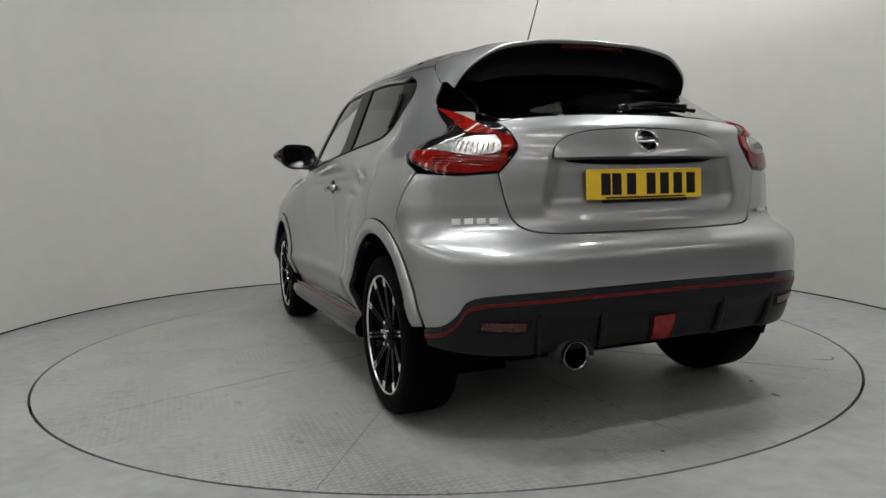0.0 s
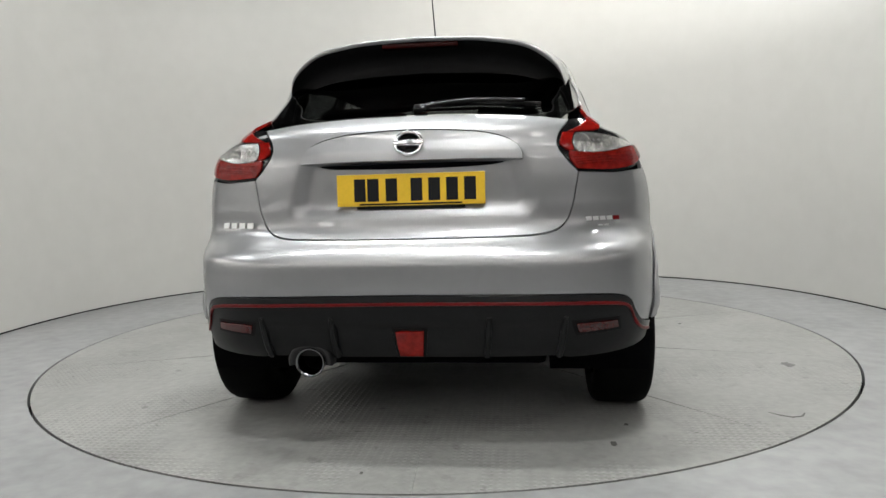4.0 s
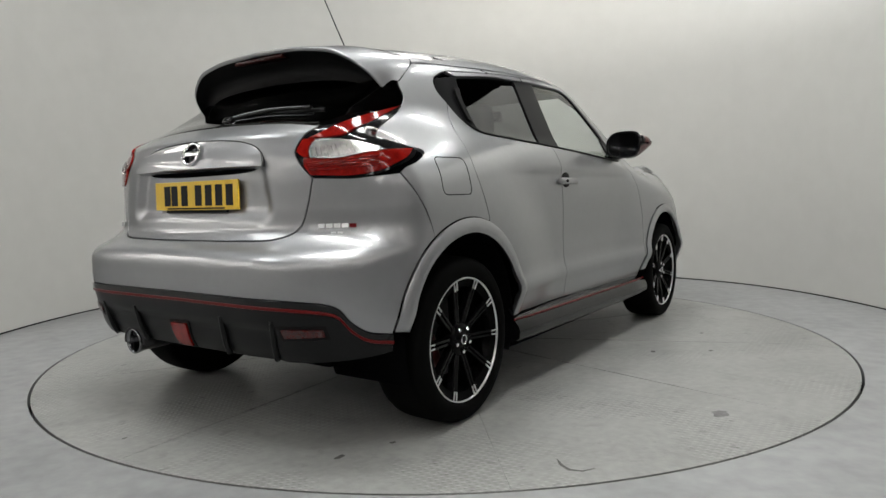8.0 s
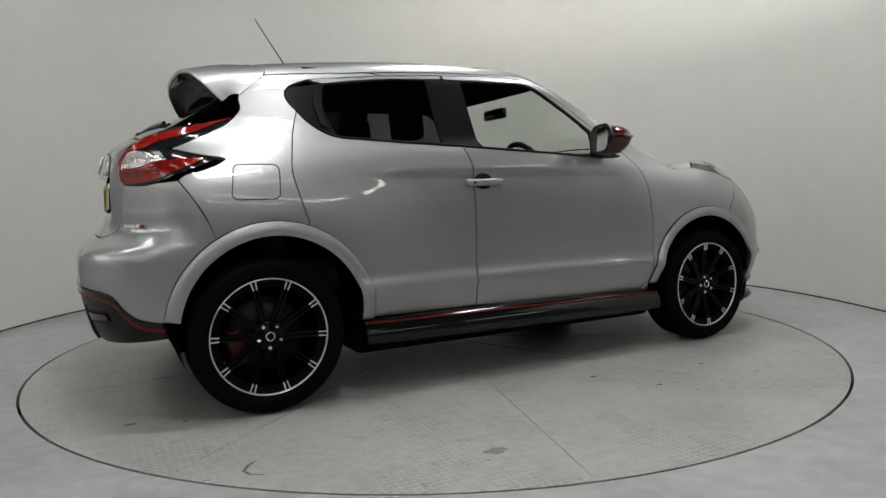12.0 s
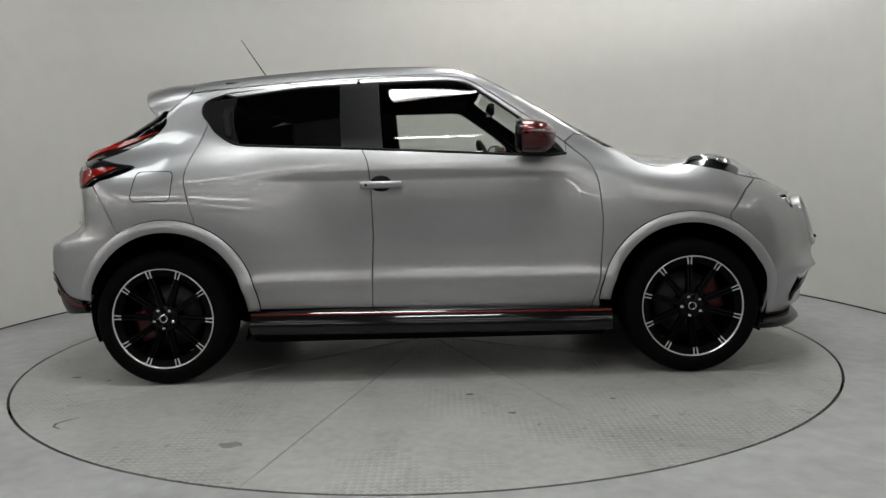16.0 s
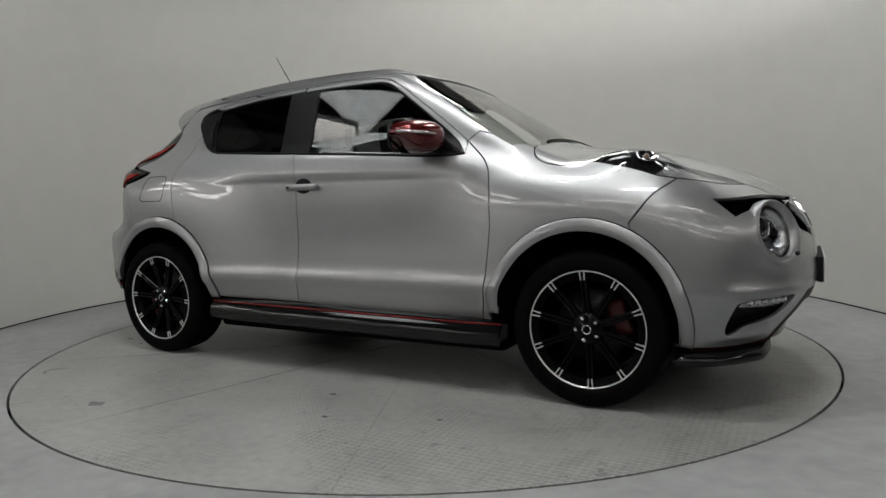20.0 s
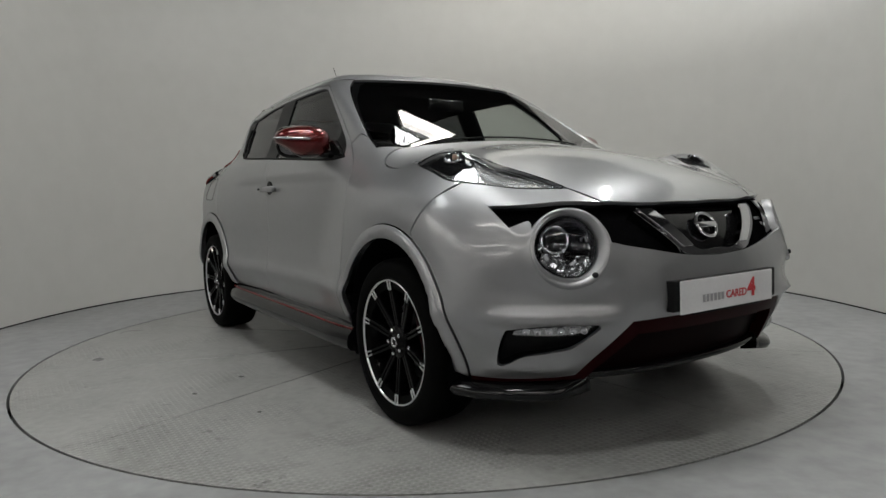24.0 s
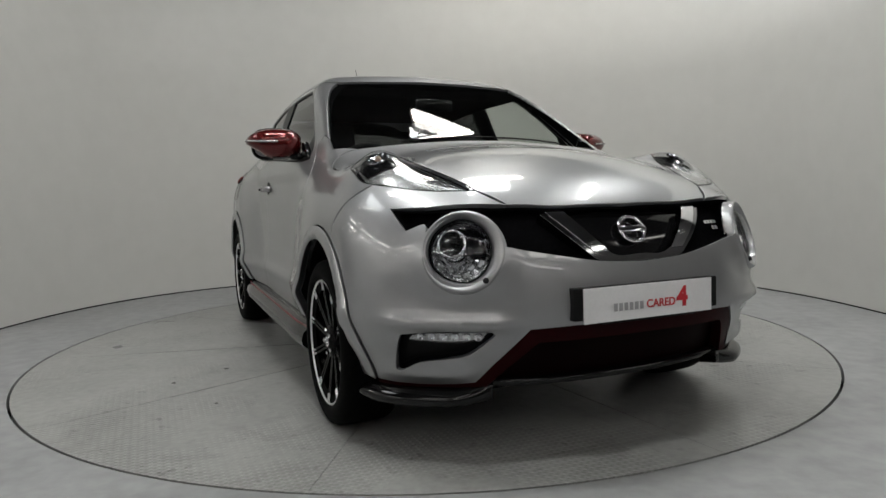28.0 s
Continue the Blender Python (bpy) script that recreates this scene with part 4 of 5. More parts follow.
# rear window, spoiler, wiper
rw_half = loop([(0, 1.174), (-0.2, 1.171), (-0.40, 1.160), (-0.525, 1.143)], [(-0.525, 1.143), (-0.60, 1.20), (-0.64, 1.245), (-0.645, 1.29), (-0.61, 1.36)], [(-0.61, 1.36), (-0.5, 1.39), (0, 1.425)])
panel("rear_window", "back", both_sides(rw_half, 0), GLASS_R, car, both=False, out=-0.003, thick=0.0006, back=False, label="dark privacy rear window glass")
KNOT = [0, 0.4, 0.7, 0.88, 1.0]
root = np.concatenate([cast("top", [(-1.233, 0), (-1.222, -0.28), (-1.205, -0.45), (-1.175, -0.573)])[0], cast("side", [(-1.283, 1.335)])[0]])
tip = np.array([(-1.485, 0, 1.497), (-1.476, -0.28, 1.483), (-1.447, -0.45, 1.441), (-1.400, -0.54, 1.372), (-1.345, -0.57, 1.312)])
under = np.array([(-1.395, 0, 1.372), (-1.39, -0.27, 1.362), (-1.375, -0.42, 1.342), (-1.345, -0.52, 1.315), (-1.32, -0.58, 1.30)])
ss = np.linspace(-1, 1, 61)


def along_s(k, s):
    q = np.stack([spl(np.abs(s), KNOT, k[:, i]) for i in range(3)], 1)
    q[:, 1] *= np.sign(s)
    return q


A, B, C = along_s(root, -ss), along_s(tip, -ss), along_s(under, -ss)
rows = []
for t in np.linspace(0, 1, 9):
    rows.append(A * (1 - t) + B * t + np.array((0, 0, 0.012)) * math.sin(math.pi * t))
for t in np.linspace(0.25, 1, 4):
    w = t * math.pi / 2
    rows.append(B + np.array((-0.007 * math.sin(w * 2), 0, -0.011 * (1 - math.cos(w)) - 0.006 * t)))
verts, n = np.concatenate(rows), len(ss)
quads = [(j * n + i, j * n + i + 1, (j + 1) * n + i + 1, (j + 1) * n + i) for j in range(len(rows) - 1) for i in range(n - 1)]
spoiler = part("roof_spoiler", verts, quads, PAINT, car, "silver roof spoiler over the rear window")
tube("spoiler_seam", A + np.array((0.002, 0, 0.0)), 0.0026, BLACK_IN, spoiler, "dark seam between spoiler and roof", sides=6)
low = rows[-1]
rows = [low + (C - low) * t + np.array((0.05, 0, 0.015)) * math.sin(math.pi * t) * (1 - 0.5 * np.abs(ss))[:, None] for t in np.linspace(0, 1, 9)]
verts = np.concatenate(rows)
quads = [(j * n + i, j * n + i + 1, (j + 1) * n + i + 1, (j + 1) * n + i) for j in range(8) for i in range(n - 1)]
part("spoiler_underside", verts, quads, TRIM, spoiler, "gloss black spoiler underside")
bm = bmesh.new()
box(bm, -1.480, -1.438, -0.15, 0.15, 1.458, 1.476, 0.005)
from_bm("high_brake_lamp", bm, REFLEX, spoiler, "dark red high brake lamp")
wip = [(-1.645, -0.02, 1.200), (-1.628, -0.06, 1.212), (-1.592, -0.20, 1.230), (-1.575, -0.40, 1.226)]
bm = bmesh.new()
box(bm, -0.032, 0.032, -0.024, 0.024, -0.02, 0.012, 0.008)
bmesh.ops.transform(bm, matrix=pose(-1.64, -0.02, 1.192, 0, 33, 0), verts=bm.verts)
wiper = from_bm("rear_wiper", bm, GLOSS, car, "black rear wiper")
tube("wiper_arm", glide(wip, 0.03), 0.017, GLOSS, wiper, taper=0.009)
tube("wiper_blade", glide([(-1.60, -0.12, 1.212), (-1.585, -0.3, 1.216), (-1.56, -0.46, 1.212)], 0.03), 0.008, TRIM, wiper)


# ---- letters as plain bars, badges ----
def bars(name, spots, w, h, d, mat, parent, label, m):
    for x in spots:
        bm = bmesh.new()
        box(bm, x - w / 2, x + w / 2, -h / 2, h / 2, 0, d, 0.0)
        ob = from_bm(name, bm, mat, parent, label, smooth=False)
        ob.matrix_basis = m


def facing(kind, uv, out=0.0):
    """A frame on the skin: x along the sheet to the right as seen from outside, y up, z out."""
    q, nn = cast(kind, [uv])
    z = Vector(nn[0])
    x = Vector((0, 0, 1)).cross(z).normalized()
    y = z.cross(x)
    m = Matrix((x, y, z)).transposed().to_4x4()
    m.translation = Vector(q[0]) + z * out
    return m


# number plate
pm = facing("rear", (0, 0.905), -0.018)
bm = bmesh.new()
box(bm, -0.26, 0.26, -0.0555, 0.0555, 0, 0.006, 0.0025)
plate = from_bm("rear_number_plate", bm, PLATE_Y, tailgate, "yellow rear number plate with black characters", smooth=False)
plate.matrix_basis = pm
bars("plate_character", (-0.178, -0.131, -0.066, 0.022, 0.084, 0.146, 0.208), 0.041, 0.079, 0.0012, INK, plate, "black plate character", pose(0, 0.0, 0.0056))
bars("plate_footline", (-0.06,), 0.36, 0.006, 0.001, INK, plate, "thin black maker's line", pose(0.06, -0.049, 0.0056))
bm = bmesh.new()
box(bm, -0.19, 0.19, -0.066, -0.05, -0.004, 0.004, 0.002)
from_bm("plate_holder", bm, TRIM, plate, "black plate holder edge").matrix_basis = Matrix()


def emblem(parent, m, r=0.042):
    """A chrome ring with a bar across it."""
    ring = tube("badge_ring", [(r * math.cos(w), r * 0.92 * math.sin(w), 0.006) for w in np.linspace(0, 2 * math.pi, 40, endpoint=False)], 0.0062, CHROME, parent, "chrome badge ring", closed=True)
    ring.matrix_basis = m
    bm = bmesh.new()
    box(bm, -r * 1.12, r * 1.12, -0.010, 0.010, 0.001, 0.012, 0.003)
    from_bm("badge_bar", bm, CHROME, ring, "chrome badge bar")
    v, f = lathe([(0, 0.0), (r * 0.9, 0.0), (r * 0.9, 0.003), (0, 0.004)], 32, "z")
    part("badge_disc", v, f, GLOSS, ring, "black badge centre")


emblem(tailgate, facing("rear", (0, 1.058), 0.010), 0.046)
for s in (1, -1):
    u0 = 0.72 * s
    m = facing("rear", (u0 * 0.98, 0.787), 0.004)
    if s > 0:
        bars("model_letter", (-0.066, -0.022, 0.022, 0.066), 0.030, 0.020, 0.003, RIM_CUT, car, "chrome model letter", m)
    else:
        bars("sport_letter", (-0.056, -0.028, 0.0, 0.028), 0.022, 0.014, 0.003, RIM_CUT, car, "chrome trim letter", m)
        bars("sport_letter", (0.056,), 0.024, 0.014, 0.003, RED_LINE, car, "red trim letter", m)
        bars("sport_letter", (-0.012, 0.012), 0.018, 0.014, 0.003, RIM_CUT, car, "chrome trim letter", m @ pose(0, -0.028, 0))

# exhaust
v, f = lathe([(0.030, 0.16), (0.042, 0.16), (0.046, 0.0), (0.050, -0.015), (0.052, -0.03), (0.048, -0.034), (0.043, -0.02), (0.041, 0.12), (0.0, 0.125)], 36, "x")
exhaust = part("exhaust", v, f, PIPE, car, "chrome exhaust tailpipe")
exhaust.location = (-1.865, 0.36, 0.312)
v, f = lathe([(0.0, 0.06), (0.0405, 0.06), (0.0405, 0.03)], 24, "x")
part("pipe_bore", v, f, BLACK_IN, exhaust, "black inside of the pipe bore")
sweep = np.linspace(-0.25, math.pi + 0.25, 30)
prof = [(0.053, 0.02), (0.055, -0.024), (0.064, -0.030), (0.072, -0.028), (0.080, -0.020), (0.082, 0.02)]
verts = [(d, r * 1.0 * math.cos(w), 0.004 + 0.82 * r * math.sin(w)) for w in sweep for r, d in prof]
faces = [(i * 6 + k, i * 6 + k + 1, (i + 1) * 6 + k + 1, (i + 1) * 6 + k) for i in range(29) for k in range(5)]
part("pipe_surround", verts, faces, STEEL, exhaust, "dark steel exhaust surround")

# ---- side glass, flares, sills, mirrors, handles ----
dlo = loop(DLO_REAR[::1], BELT, [BELT[-1], DLO_TOP[-2]], DLO_TOP[::-1][1:], [DLO_TOP[0], (-1.10, 1.315), DLO_REAR[0]])
rear_pane = loop([(-0.90, 1.150), (-0.6, 1.130), (-0.385, 1.117)], [(-0.385, 1.117), (-0.40, 1.28), (-0.405, 1.435)], [(-0.405, 1.435), (-0.619, 1.424), (-0.925, 1.388)], [(-0.925, 1.388), (-0.94, 1.28), (-0.90, 1.150)])
front_pane = loop([(-0.20, 1.107), (0.12, 1.088), (0.52, 1.064)], [(0.52, 1.064), (0.535, 1.195)], [(0.535, 1.195), (0.44, 1.275), (0.255, 1.404), (0.188, 1.436), (0.11, 1.446), (-0.225, 1.440)], [(-0.225, 1.440), (-0.215, 1.28), (-0.20, 1.107)])
panel("window_surround", "side", dlo, SATIN, car, holes=[rear_pane, front_pane], out=-0.004, thick=0.012, gap=0.001, grid=0.016, back=False, label="black window surround and door pillars")
panel("rear_side_window", "side", rear_pane, GLASS_R, r_door, out=-0.009, thick=0.0006, gap=0.0, grid=0.03, back=False, label="dark privacy side window")
panel("front_side_window", "side", front_pane, GLASS_F, f_door, out=-0.009, thick=0.0006, gap=0.0, grid=0.03, back=False, label="lightly tinted side window")
panel("door_pillar", "side", loop([(-0.392, 1.112), (-0.195, 1.101)], [(-0.195, 1.101), (-0.21, 1.28), (-0.22, 1.443)], [(-0.22, 1.443), (-0.41, 1.438)], [(-0.41, 1.438), (-0.405, 1.28), (-0.392, 1.112)]), SATIN, car, out=-0.0025, thick=0.01, gap=0.0, grid=0.02, back=False, label="satin black door pillar")
# weather strip along the belt
belt3 = cast("side", glide(DLO_REAR[2:] + BELT[1:], 0.03))[0]
for s, doors in ((1, 0), (-1, 1)):
    tube("belt_strip", belt3 * (1, s, 1) - np.array((0, -0.001 * s, -0.004)), 0.005, TRIM, f_door[doors])
# handle set in the rear pillar
panel("rear_door_handle", "side", loop([(-0.965, 1.20), (-0.985, 1.30), (-0.975, 1.335)], [(-0.975, 1.335), (-0.945, 1.335)], [(-0.945, 1.335), (-0.955, 1.28), (-0.935, 1.185)], [(-0.935, 1.185), (-0.965, 1.20)]), TRIM, r_door, out=0.008, thick=0.02, gap=0, grid=0.02, back=False, label="black handle hidden in the window pillar")


def flare(name, c, r0, r1, a0, a1, label):
    ring = arc(*c, r1, a0, a1, 3) + arc(*c, r0, a1, a0, 3)

    def lift(q, uv):
        r = np.hypot(uv[:, 0] - c[0], uv[:, 1] - c[1])
        t = np.clip((r1 - r) / (r1 - r0), 0, 1)
        return 0.004 + 0.016 * np.sqrt(np.clip(t * (2 - t), 0, 1)) - 0.010 * ease(t, 0.8, 1.0)

    return panel(name, "side", ring, PAINT, car, lift=lift, gap=0.0015, grid=0.012, thick=0.035, back=False, label=label)


flare("front_arch_flare", F_ARCH, F_IN, F_OUT, -12, 178, "silver front wheel arch flare")
flare("rear_arch_flare", R_ARCH, R_IN, R_OUT, -2, 172, "silver rear wheel arch flare")
# liners of the wheel arches
for (cx, cz), r in ((F_ARCH, F_IN + 0.012), (R_ARCH, R_IN + 0.012)):
    for s in (-1, 1):
        angles = [radians(a) for a in range(-25, 206, 6)]
        verts = [(cx + r * math.cos(a), s * y, cz + r * math.sin(a)) for a in angles for y in (0.845, 0.48)] + [(cx, s * 0.48, cz)]
        m = len(angles)
        faces = [(2 * i, 2 * i + 1, 2 * i + 3, 2 * i + 2) for i in range(m - 1)] + [(2 * i + 1, len(verts) - 1, 2 * i + 3) for i in range(m - 1)]
        part("arch_liner", verts, faces, BLACK_IN, car, "black wheel arch liner")
# floor pan
bm = bmesh.new()
box(bm, -0.86, 0.88, -0.79, 0.79, 0.175, 0.36, 0.03)
box(bm, -1.60, 1.80, -0.47, 0.47, 0.23, 0.50, 0.03)
box(bm, 1.55, 1.87, -0.54, 0.54, 0.225, 0.45, 0.03)
from_bm("floor_pan", bm, BLACK_IN, car, "dark underbody")

# sill skirts
SILL = [(0.78, 0.350), (0.835, 0.347), (0.856, 0.335), (0.868, 0.318), (0.885, 0.300), (0.892, 0.272), (0.888, 0.248), (0.872, 0.232), (0.79, 0.222)]
for s in (-1, 1):
    verts, faces = [], []
    xs = np.linspace(-0.845, 0.885, 24)
    for x in xs:
        e = 0.012 * ease(abs(x), 0.70, 0.88)
        verts += [(x, s * (y - e), z - 0.015 * (x + 0.845) / 1.73) for y, z in SILL]
    m = len(SILL)
    for i in range(len(xs) - 1):
        faces += [(i * m + k, i * m + k + 1, (i + 1) * m + k + 1, (i + 1) * m + k) for k in range(m - 1)]
    for first in (0, (len(xs) - 1) * m):
        faces.append(tuple(range(len(verts), len(verts) + m)))
        verts += verts[first:first + m]
    sill = part("side_skirt", verts, faces, GLOSS, car, "dark grey side skirt")
    stripe = [(x, s * (0.8635 - 0.012 * ease(abs(x), 0.70, 0.88)), 0.3275 - 0.015 * (x + 0.845) / 1.73) for x in xs]
    tube("skirt_stripe", stripe, 0.0045, RED_LINE, sill, "red pinstripe along the sill")

# fuel flap
flap = []
for cx, cz, a0 in ((-1.215, 0.998, 90), (-1.345, 0.998, 180), (-1.360, 0.908, 270), (-1.222, 0.908, 360)):
    flap += arc(cx, cz, 0.026, a0 - 90, a0, 18)
dense = []
for i, q in enumerate(flap):
    w = flap[(i + 1) % len(flap)]
    dense += [q] if np.hypot(w[0] - q[0], w[1] - q[1]) < 0.03 else [(q[0] + (w[0] - q[0]) * k / 6, q[1] + (w[1] - q[1]) * k / 6) for k in range(6)]
flap = dense
edge3 = cast("side", flap)[0]
tube("fuel_flap_seam", edge3 + np.array((0, 0.0005, 0)), 0.0022, BLACK_IN, car, "dark seam round the fuel flap", sides=6, closed=True)

# door handles
for s, door in zip((-1, 1), f_door):
    q = cast("side", [(-0.205, 0.935)])[0][0]
    # flat black dome gives the recess behind the handle its shade
    bm = bmesh.new()
    bmesh.ops.create_uvsphere(bm, u_segments=20, v_segments=10, radius=1)
    bmesh.ops.transform(bm, matrix=Matrix.LocRotScale((q[0], s * (-q[1] - 0.001), q[2]), None, (0.055, 0.005, 0.046)), verts=bm.verts)
    from_bm("handle_shade", bm, TRIM, door, "flat black dome painted as the shaded recess behind the door handle")
    bm = bmesh.new()
    box(bm, q[0] - 0.10, q[0] + 0.10, -0.014, 0.014, -0.017, 0.017, 0.012)
    bmesh.ops.transform(bm, matrix=Matrix.Translation((0, s * (-q[1] + 0.034), q[2])), verts=bm.verts)
    for v in bm.verts:
        v.co.y -= s * 0.022 * ((v.co.x - q[0]) / 0.10) ** 2
    grip = from_bm("door_handle", bm, PAINT, door, "silver pull door handle")
    bm = bmesh.new()
    bmesh.ops.create_uvsphere(bm, u_segments=12, v_segments=8, radius=0.007)
    bmesh.ops.transform(bm, matrix=Matrix.Translation((q[0] - 0.068, s * (-q[1] + 0.042), q[2])), verts=bm.verts)
    from_bm("lock_button", bm, INK, grip, "black lock button")

# door mirrors
for s, door in zip((-1, 1), f_door):
    def superform(n=28, m=20):
        verts, faces = [], []
        for i in range(m + 1):
            for k in range(n):
                a, b = math.pi * (i / m - 0.5), 2 * math.pi * k / n
                ca, sa, cb, sb = math.cos(a), math.sin(a), math.cos(b), math.sin(b)
                def pw(v, e):
                    return math.copysign(abs(v) ** e, v)
                x, y, z = pw(ca, 0.7) * pw(cb, 0.75), pw(sa, 0.75), pw(ca, 0.7) * pw(sb, 0.75)
                x = max(x, -0.45)
                # the outer end rises to a point, the inner end stays deep
                o = float(ease(y * s, -0.1, 1.0))
                z = z * (1 - 0.62 * o) + 0.16 * o if z < 0 else z * (1 - 0.12 * o)
                verts.append((x * (0.105 - 0.012 * y * s), y * 0.128, z * 0.074))
        for i in range(m):
            for k in range(n):
                faces.append((i * n + k, i * n + (k + 1) % n, (i + 1) * n + (k + 1) % n, (i + 1) * n + k))
        return verts, faces
    v, f = superform()
    mid = Vector((0.505, s * 0.895, 1.142))
    head = part("door_mirror", v, f, RED_PAINT, door, "red painted door mirror")
    head.matrix_basis = Matrix.Translation(mid) @ pose(0, 0, 0, 0, 4, s * 17)
    low = [(x * 1.02, y * 1.01, z * 1.02) for x, y, z in v]
    keep = [t for t in f if max(low[i][2] for i in t) < -0.056 or max(low[i][0] for i in t) < -0.012]
    part("mirror_base", low, keep, GLOSS, head, "black mirror underside and rear shell")
    rim = [(-0.0475, 0.108 * math.copysign(abs(math.cos(w)) ** 0.6, math.cos(w)), 0.070 * math.copysign(abs(math.sin(w)) ** 0.6, math.sin(w))) for w in np.linspace(0, 2 * math.pi, 40, endpoint=False)]
    tube("mirror_rim", rim, 0.008, GLOSS, head, "black mirror rim", closed=True)
    part("mirror_glass", [(-0.0495, y * 0.97, z * 0.97) for _, y, z in rim], [tuple(range(40))], CHROME, head, "mirror glass", smooth=False)
    strip = []
    for k in range(15):
        yy = -0.03 + 0.0112 * k
        strip.append((0.106 * max(1 - abs(yy / 0.129) ** 2.67, 0.0) ** 0.467 + 0.0005, s * yy, 0.014 + 0.03 * yy))
    tube("mirror_indicator", strip, 0.0055, LENS_CLEAR, head, "clear indicator strip")
    bm = bmesh.new()
    box(bm, 0.50, 0.585, 0.745, 0.835, 1.065, 1.098, 0.012)
    box(bm, 0.535, 0.665, 0.742, 0.770, 1.066, 1.150, 0.010)
    for vv in bm.verts:
        if vv.co.z > 1.11:
            vv.co.x -= 0.0 if vv.co.x < 0.6 else 0.085
        vv.co.y *= s
    from_bm("mirror_foot", bm, GLOSS, door, "black mirror foot")

# aerial
aerial = tube("aerial_base", [(-0.905, 0, 1.548), (-0.915, 0, 1.568), (-0.93, 0, 1.592)], 0.011, TRIM, car, "black aerial base", taper=0.006)
tube("aerial_rod", [(-0.925, 0, 1.585), (-1.0, 0, 1.70), (-1.072, 0, 1.812)], 0.0035, TRIM, aerial, "thin black roof aerial", taper=0.0022)

# ---- nose ----
gr_half = loop([(0, 0.875)] + [(u, v + 0.03) for u, v in hood_front[::-1]] + at("front", (1.86, -0.55, 0.86), (1.70, -0.735, 0.85)), at("front", (1.70, -0.735, 0.85), (1.79, -0.73, 0.76)), at("front", (1.79, -0.73, 0.76), (1.95, -0.56, 0.70), (2.02, -0.42, 0.67), (2.075, -0.163, 0.635)) + [(0, 0.63)])
panel("grille", "front", both_sides(gr_half, 0), BLACK_IN, car, both=False, out=-0.045, gap=0, grid=0.03, back=False, label="black recessed grille")
v_half = loop([(0, 0.676)] + at("front", (2.07, -0.118, 0.684), (1.985, -0.255, 0.815)), at("front", (1.985, -0.255, 0.815), (1.965, -0.325, 0.815)), at("front", (1.965, -0.325, 0.815), (2.04, -0.21, 0.70), (2.06, -0.15, 0.662)) + [(0, 0.654)])
panel("grille_surround", "front", both_sides(v_half, 0), DARK_CHROME, car, both=False, out=-0.003, gap=0, grid=0.015, thick=0.04, back=False, label="dark chrome keel of the V-shaped grille trim")
v_in = loop([(0, 0.68)] + at("front", (2.065, -0.128, 0.69), (1.985, -0.25, 0.822)), at("front", (1.985, -0.25, 0.822), (1.99, -0.12, 0.835)) + [(0, 0.838)])
panel("badge_panel", "front", both_sides(v_in, 0), GLOSS, car, both=False, out=-0.036, gap=0, grid=0.02, thick=0.008, back=False, label="gloss black panel behind the grille badge")
chrome = loop(at("front", (1.985, -0.245, 0.818), (2.06, -0.128, 0.69)), at("front", (2.06, -0.128, 0.69), (2.055, -0.178, 0.69)), at("front", (2.055, -0.178, 0.69), (1.975, -0.308, 0.818)), at("front", (1.975, -0.308, 0.818), (1.985, -0.245, 0.818)))
panel("grille_chrome", "front", chrome, CHROME, car, out=0.001, gap=0, grid=0.02, thick=0.02, back=False, label="chrome grille strip")
emblem(car, facing("front", (0.0, 0.762), -0.024), 0.050)
badge_at = facing("front", (0.37, 0.775), -0.030)
bars("sport_badge", (-0.03, -0.010, 0.010, 0.03), 0.016, 0.013, 0.003, CHROME, car, "small chrome grille badge", badge_at)
bars("sport_badge", (0.0, 0.02), 0.015, 0.015, 0.003, CHROME, car, "small chrome grille badge", badge_at @ pose(0, -0.024, 0))

# front plate with a holder
pm = facing("front", (0, 0.526), 0.012)
bm = bmesh.new()
box(bm, -0.26, 0.26, -0.0555, 0.0555, 0, 0.005, 0.002)
fplate = from_bm("front_plate", bm, PLATE_W, car, "white show plate with grey and red lettering", smooth=False)
fplate.matrix_basis = pm
bm = bmesh.new()
box(bm, -0.29, 0.29, -0.045, 0.058, -0.05, -0.0015, 0.004)
box(bm, -0.19, 0.19, -0.062, -0.05, -0.02, 0.004, 0.002)
from_bm("plate_plinth", bm, TRIM, fplate, "black plate plinth")
bars("grey_letter", [-0.140 + 0.0205 * k for k in range(6)], 0.0145, 0.025, 0.0008, INK_GREY, fplate, "light grey letter", pose(0, -0.012, 0.0052))
word = bpy.data.curves.new("red_word", "FONT")
word.body, word.size, word.extrude, word.offset, word.align_x, word.align_y = "CARED", 0.037, 0.0006, 0.0007, "CENTER", "CENTER"
red_word = new("red_word", word)
red_word.data.materials.append(INK_RED)
red_word.parent, red_word.matrix_basis = fplate, pose(0.042, -0.012, 0.0056)
tagged(red_word, label="red printed word on the plate")
txt = bpy.data.curves.new("figure_four", "FONT")
txt.body, txt.size, txt.extrude, txt.align_x, txt.align_y = "4", 0.088, 0.0006, "CENTER", "CENTER"
four = new("figure_four", txt)
four.data.materials.append(INK_RED)
four.parent, four.matrix_basis = fplate, pose(0.131, -0.001, 0.0056)
txt.offset = 0.0036
tagged(four, label="large red figure 4")

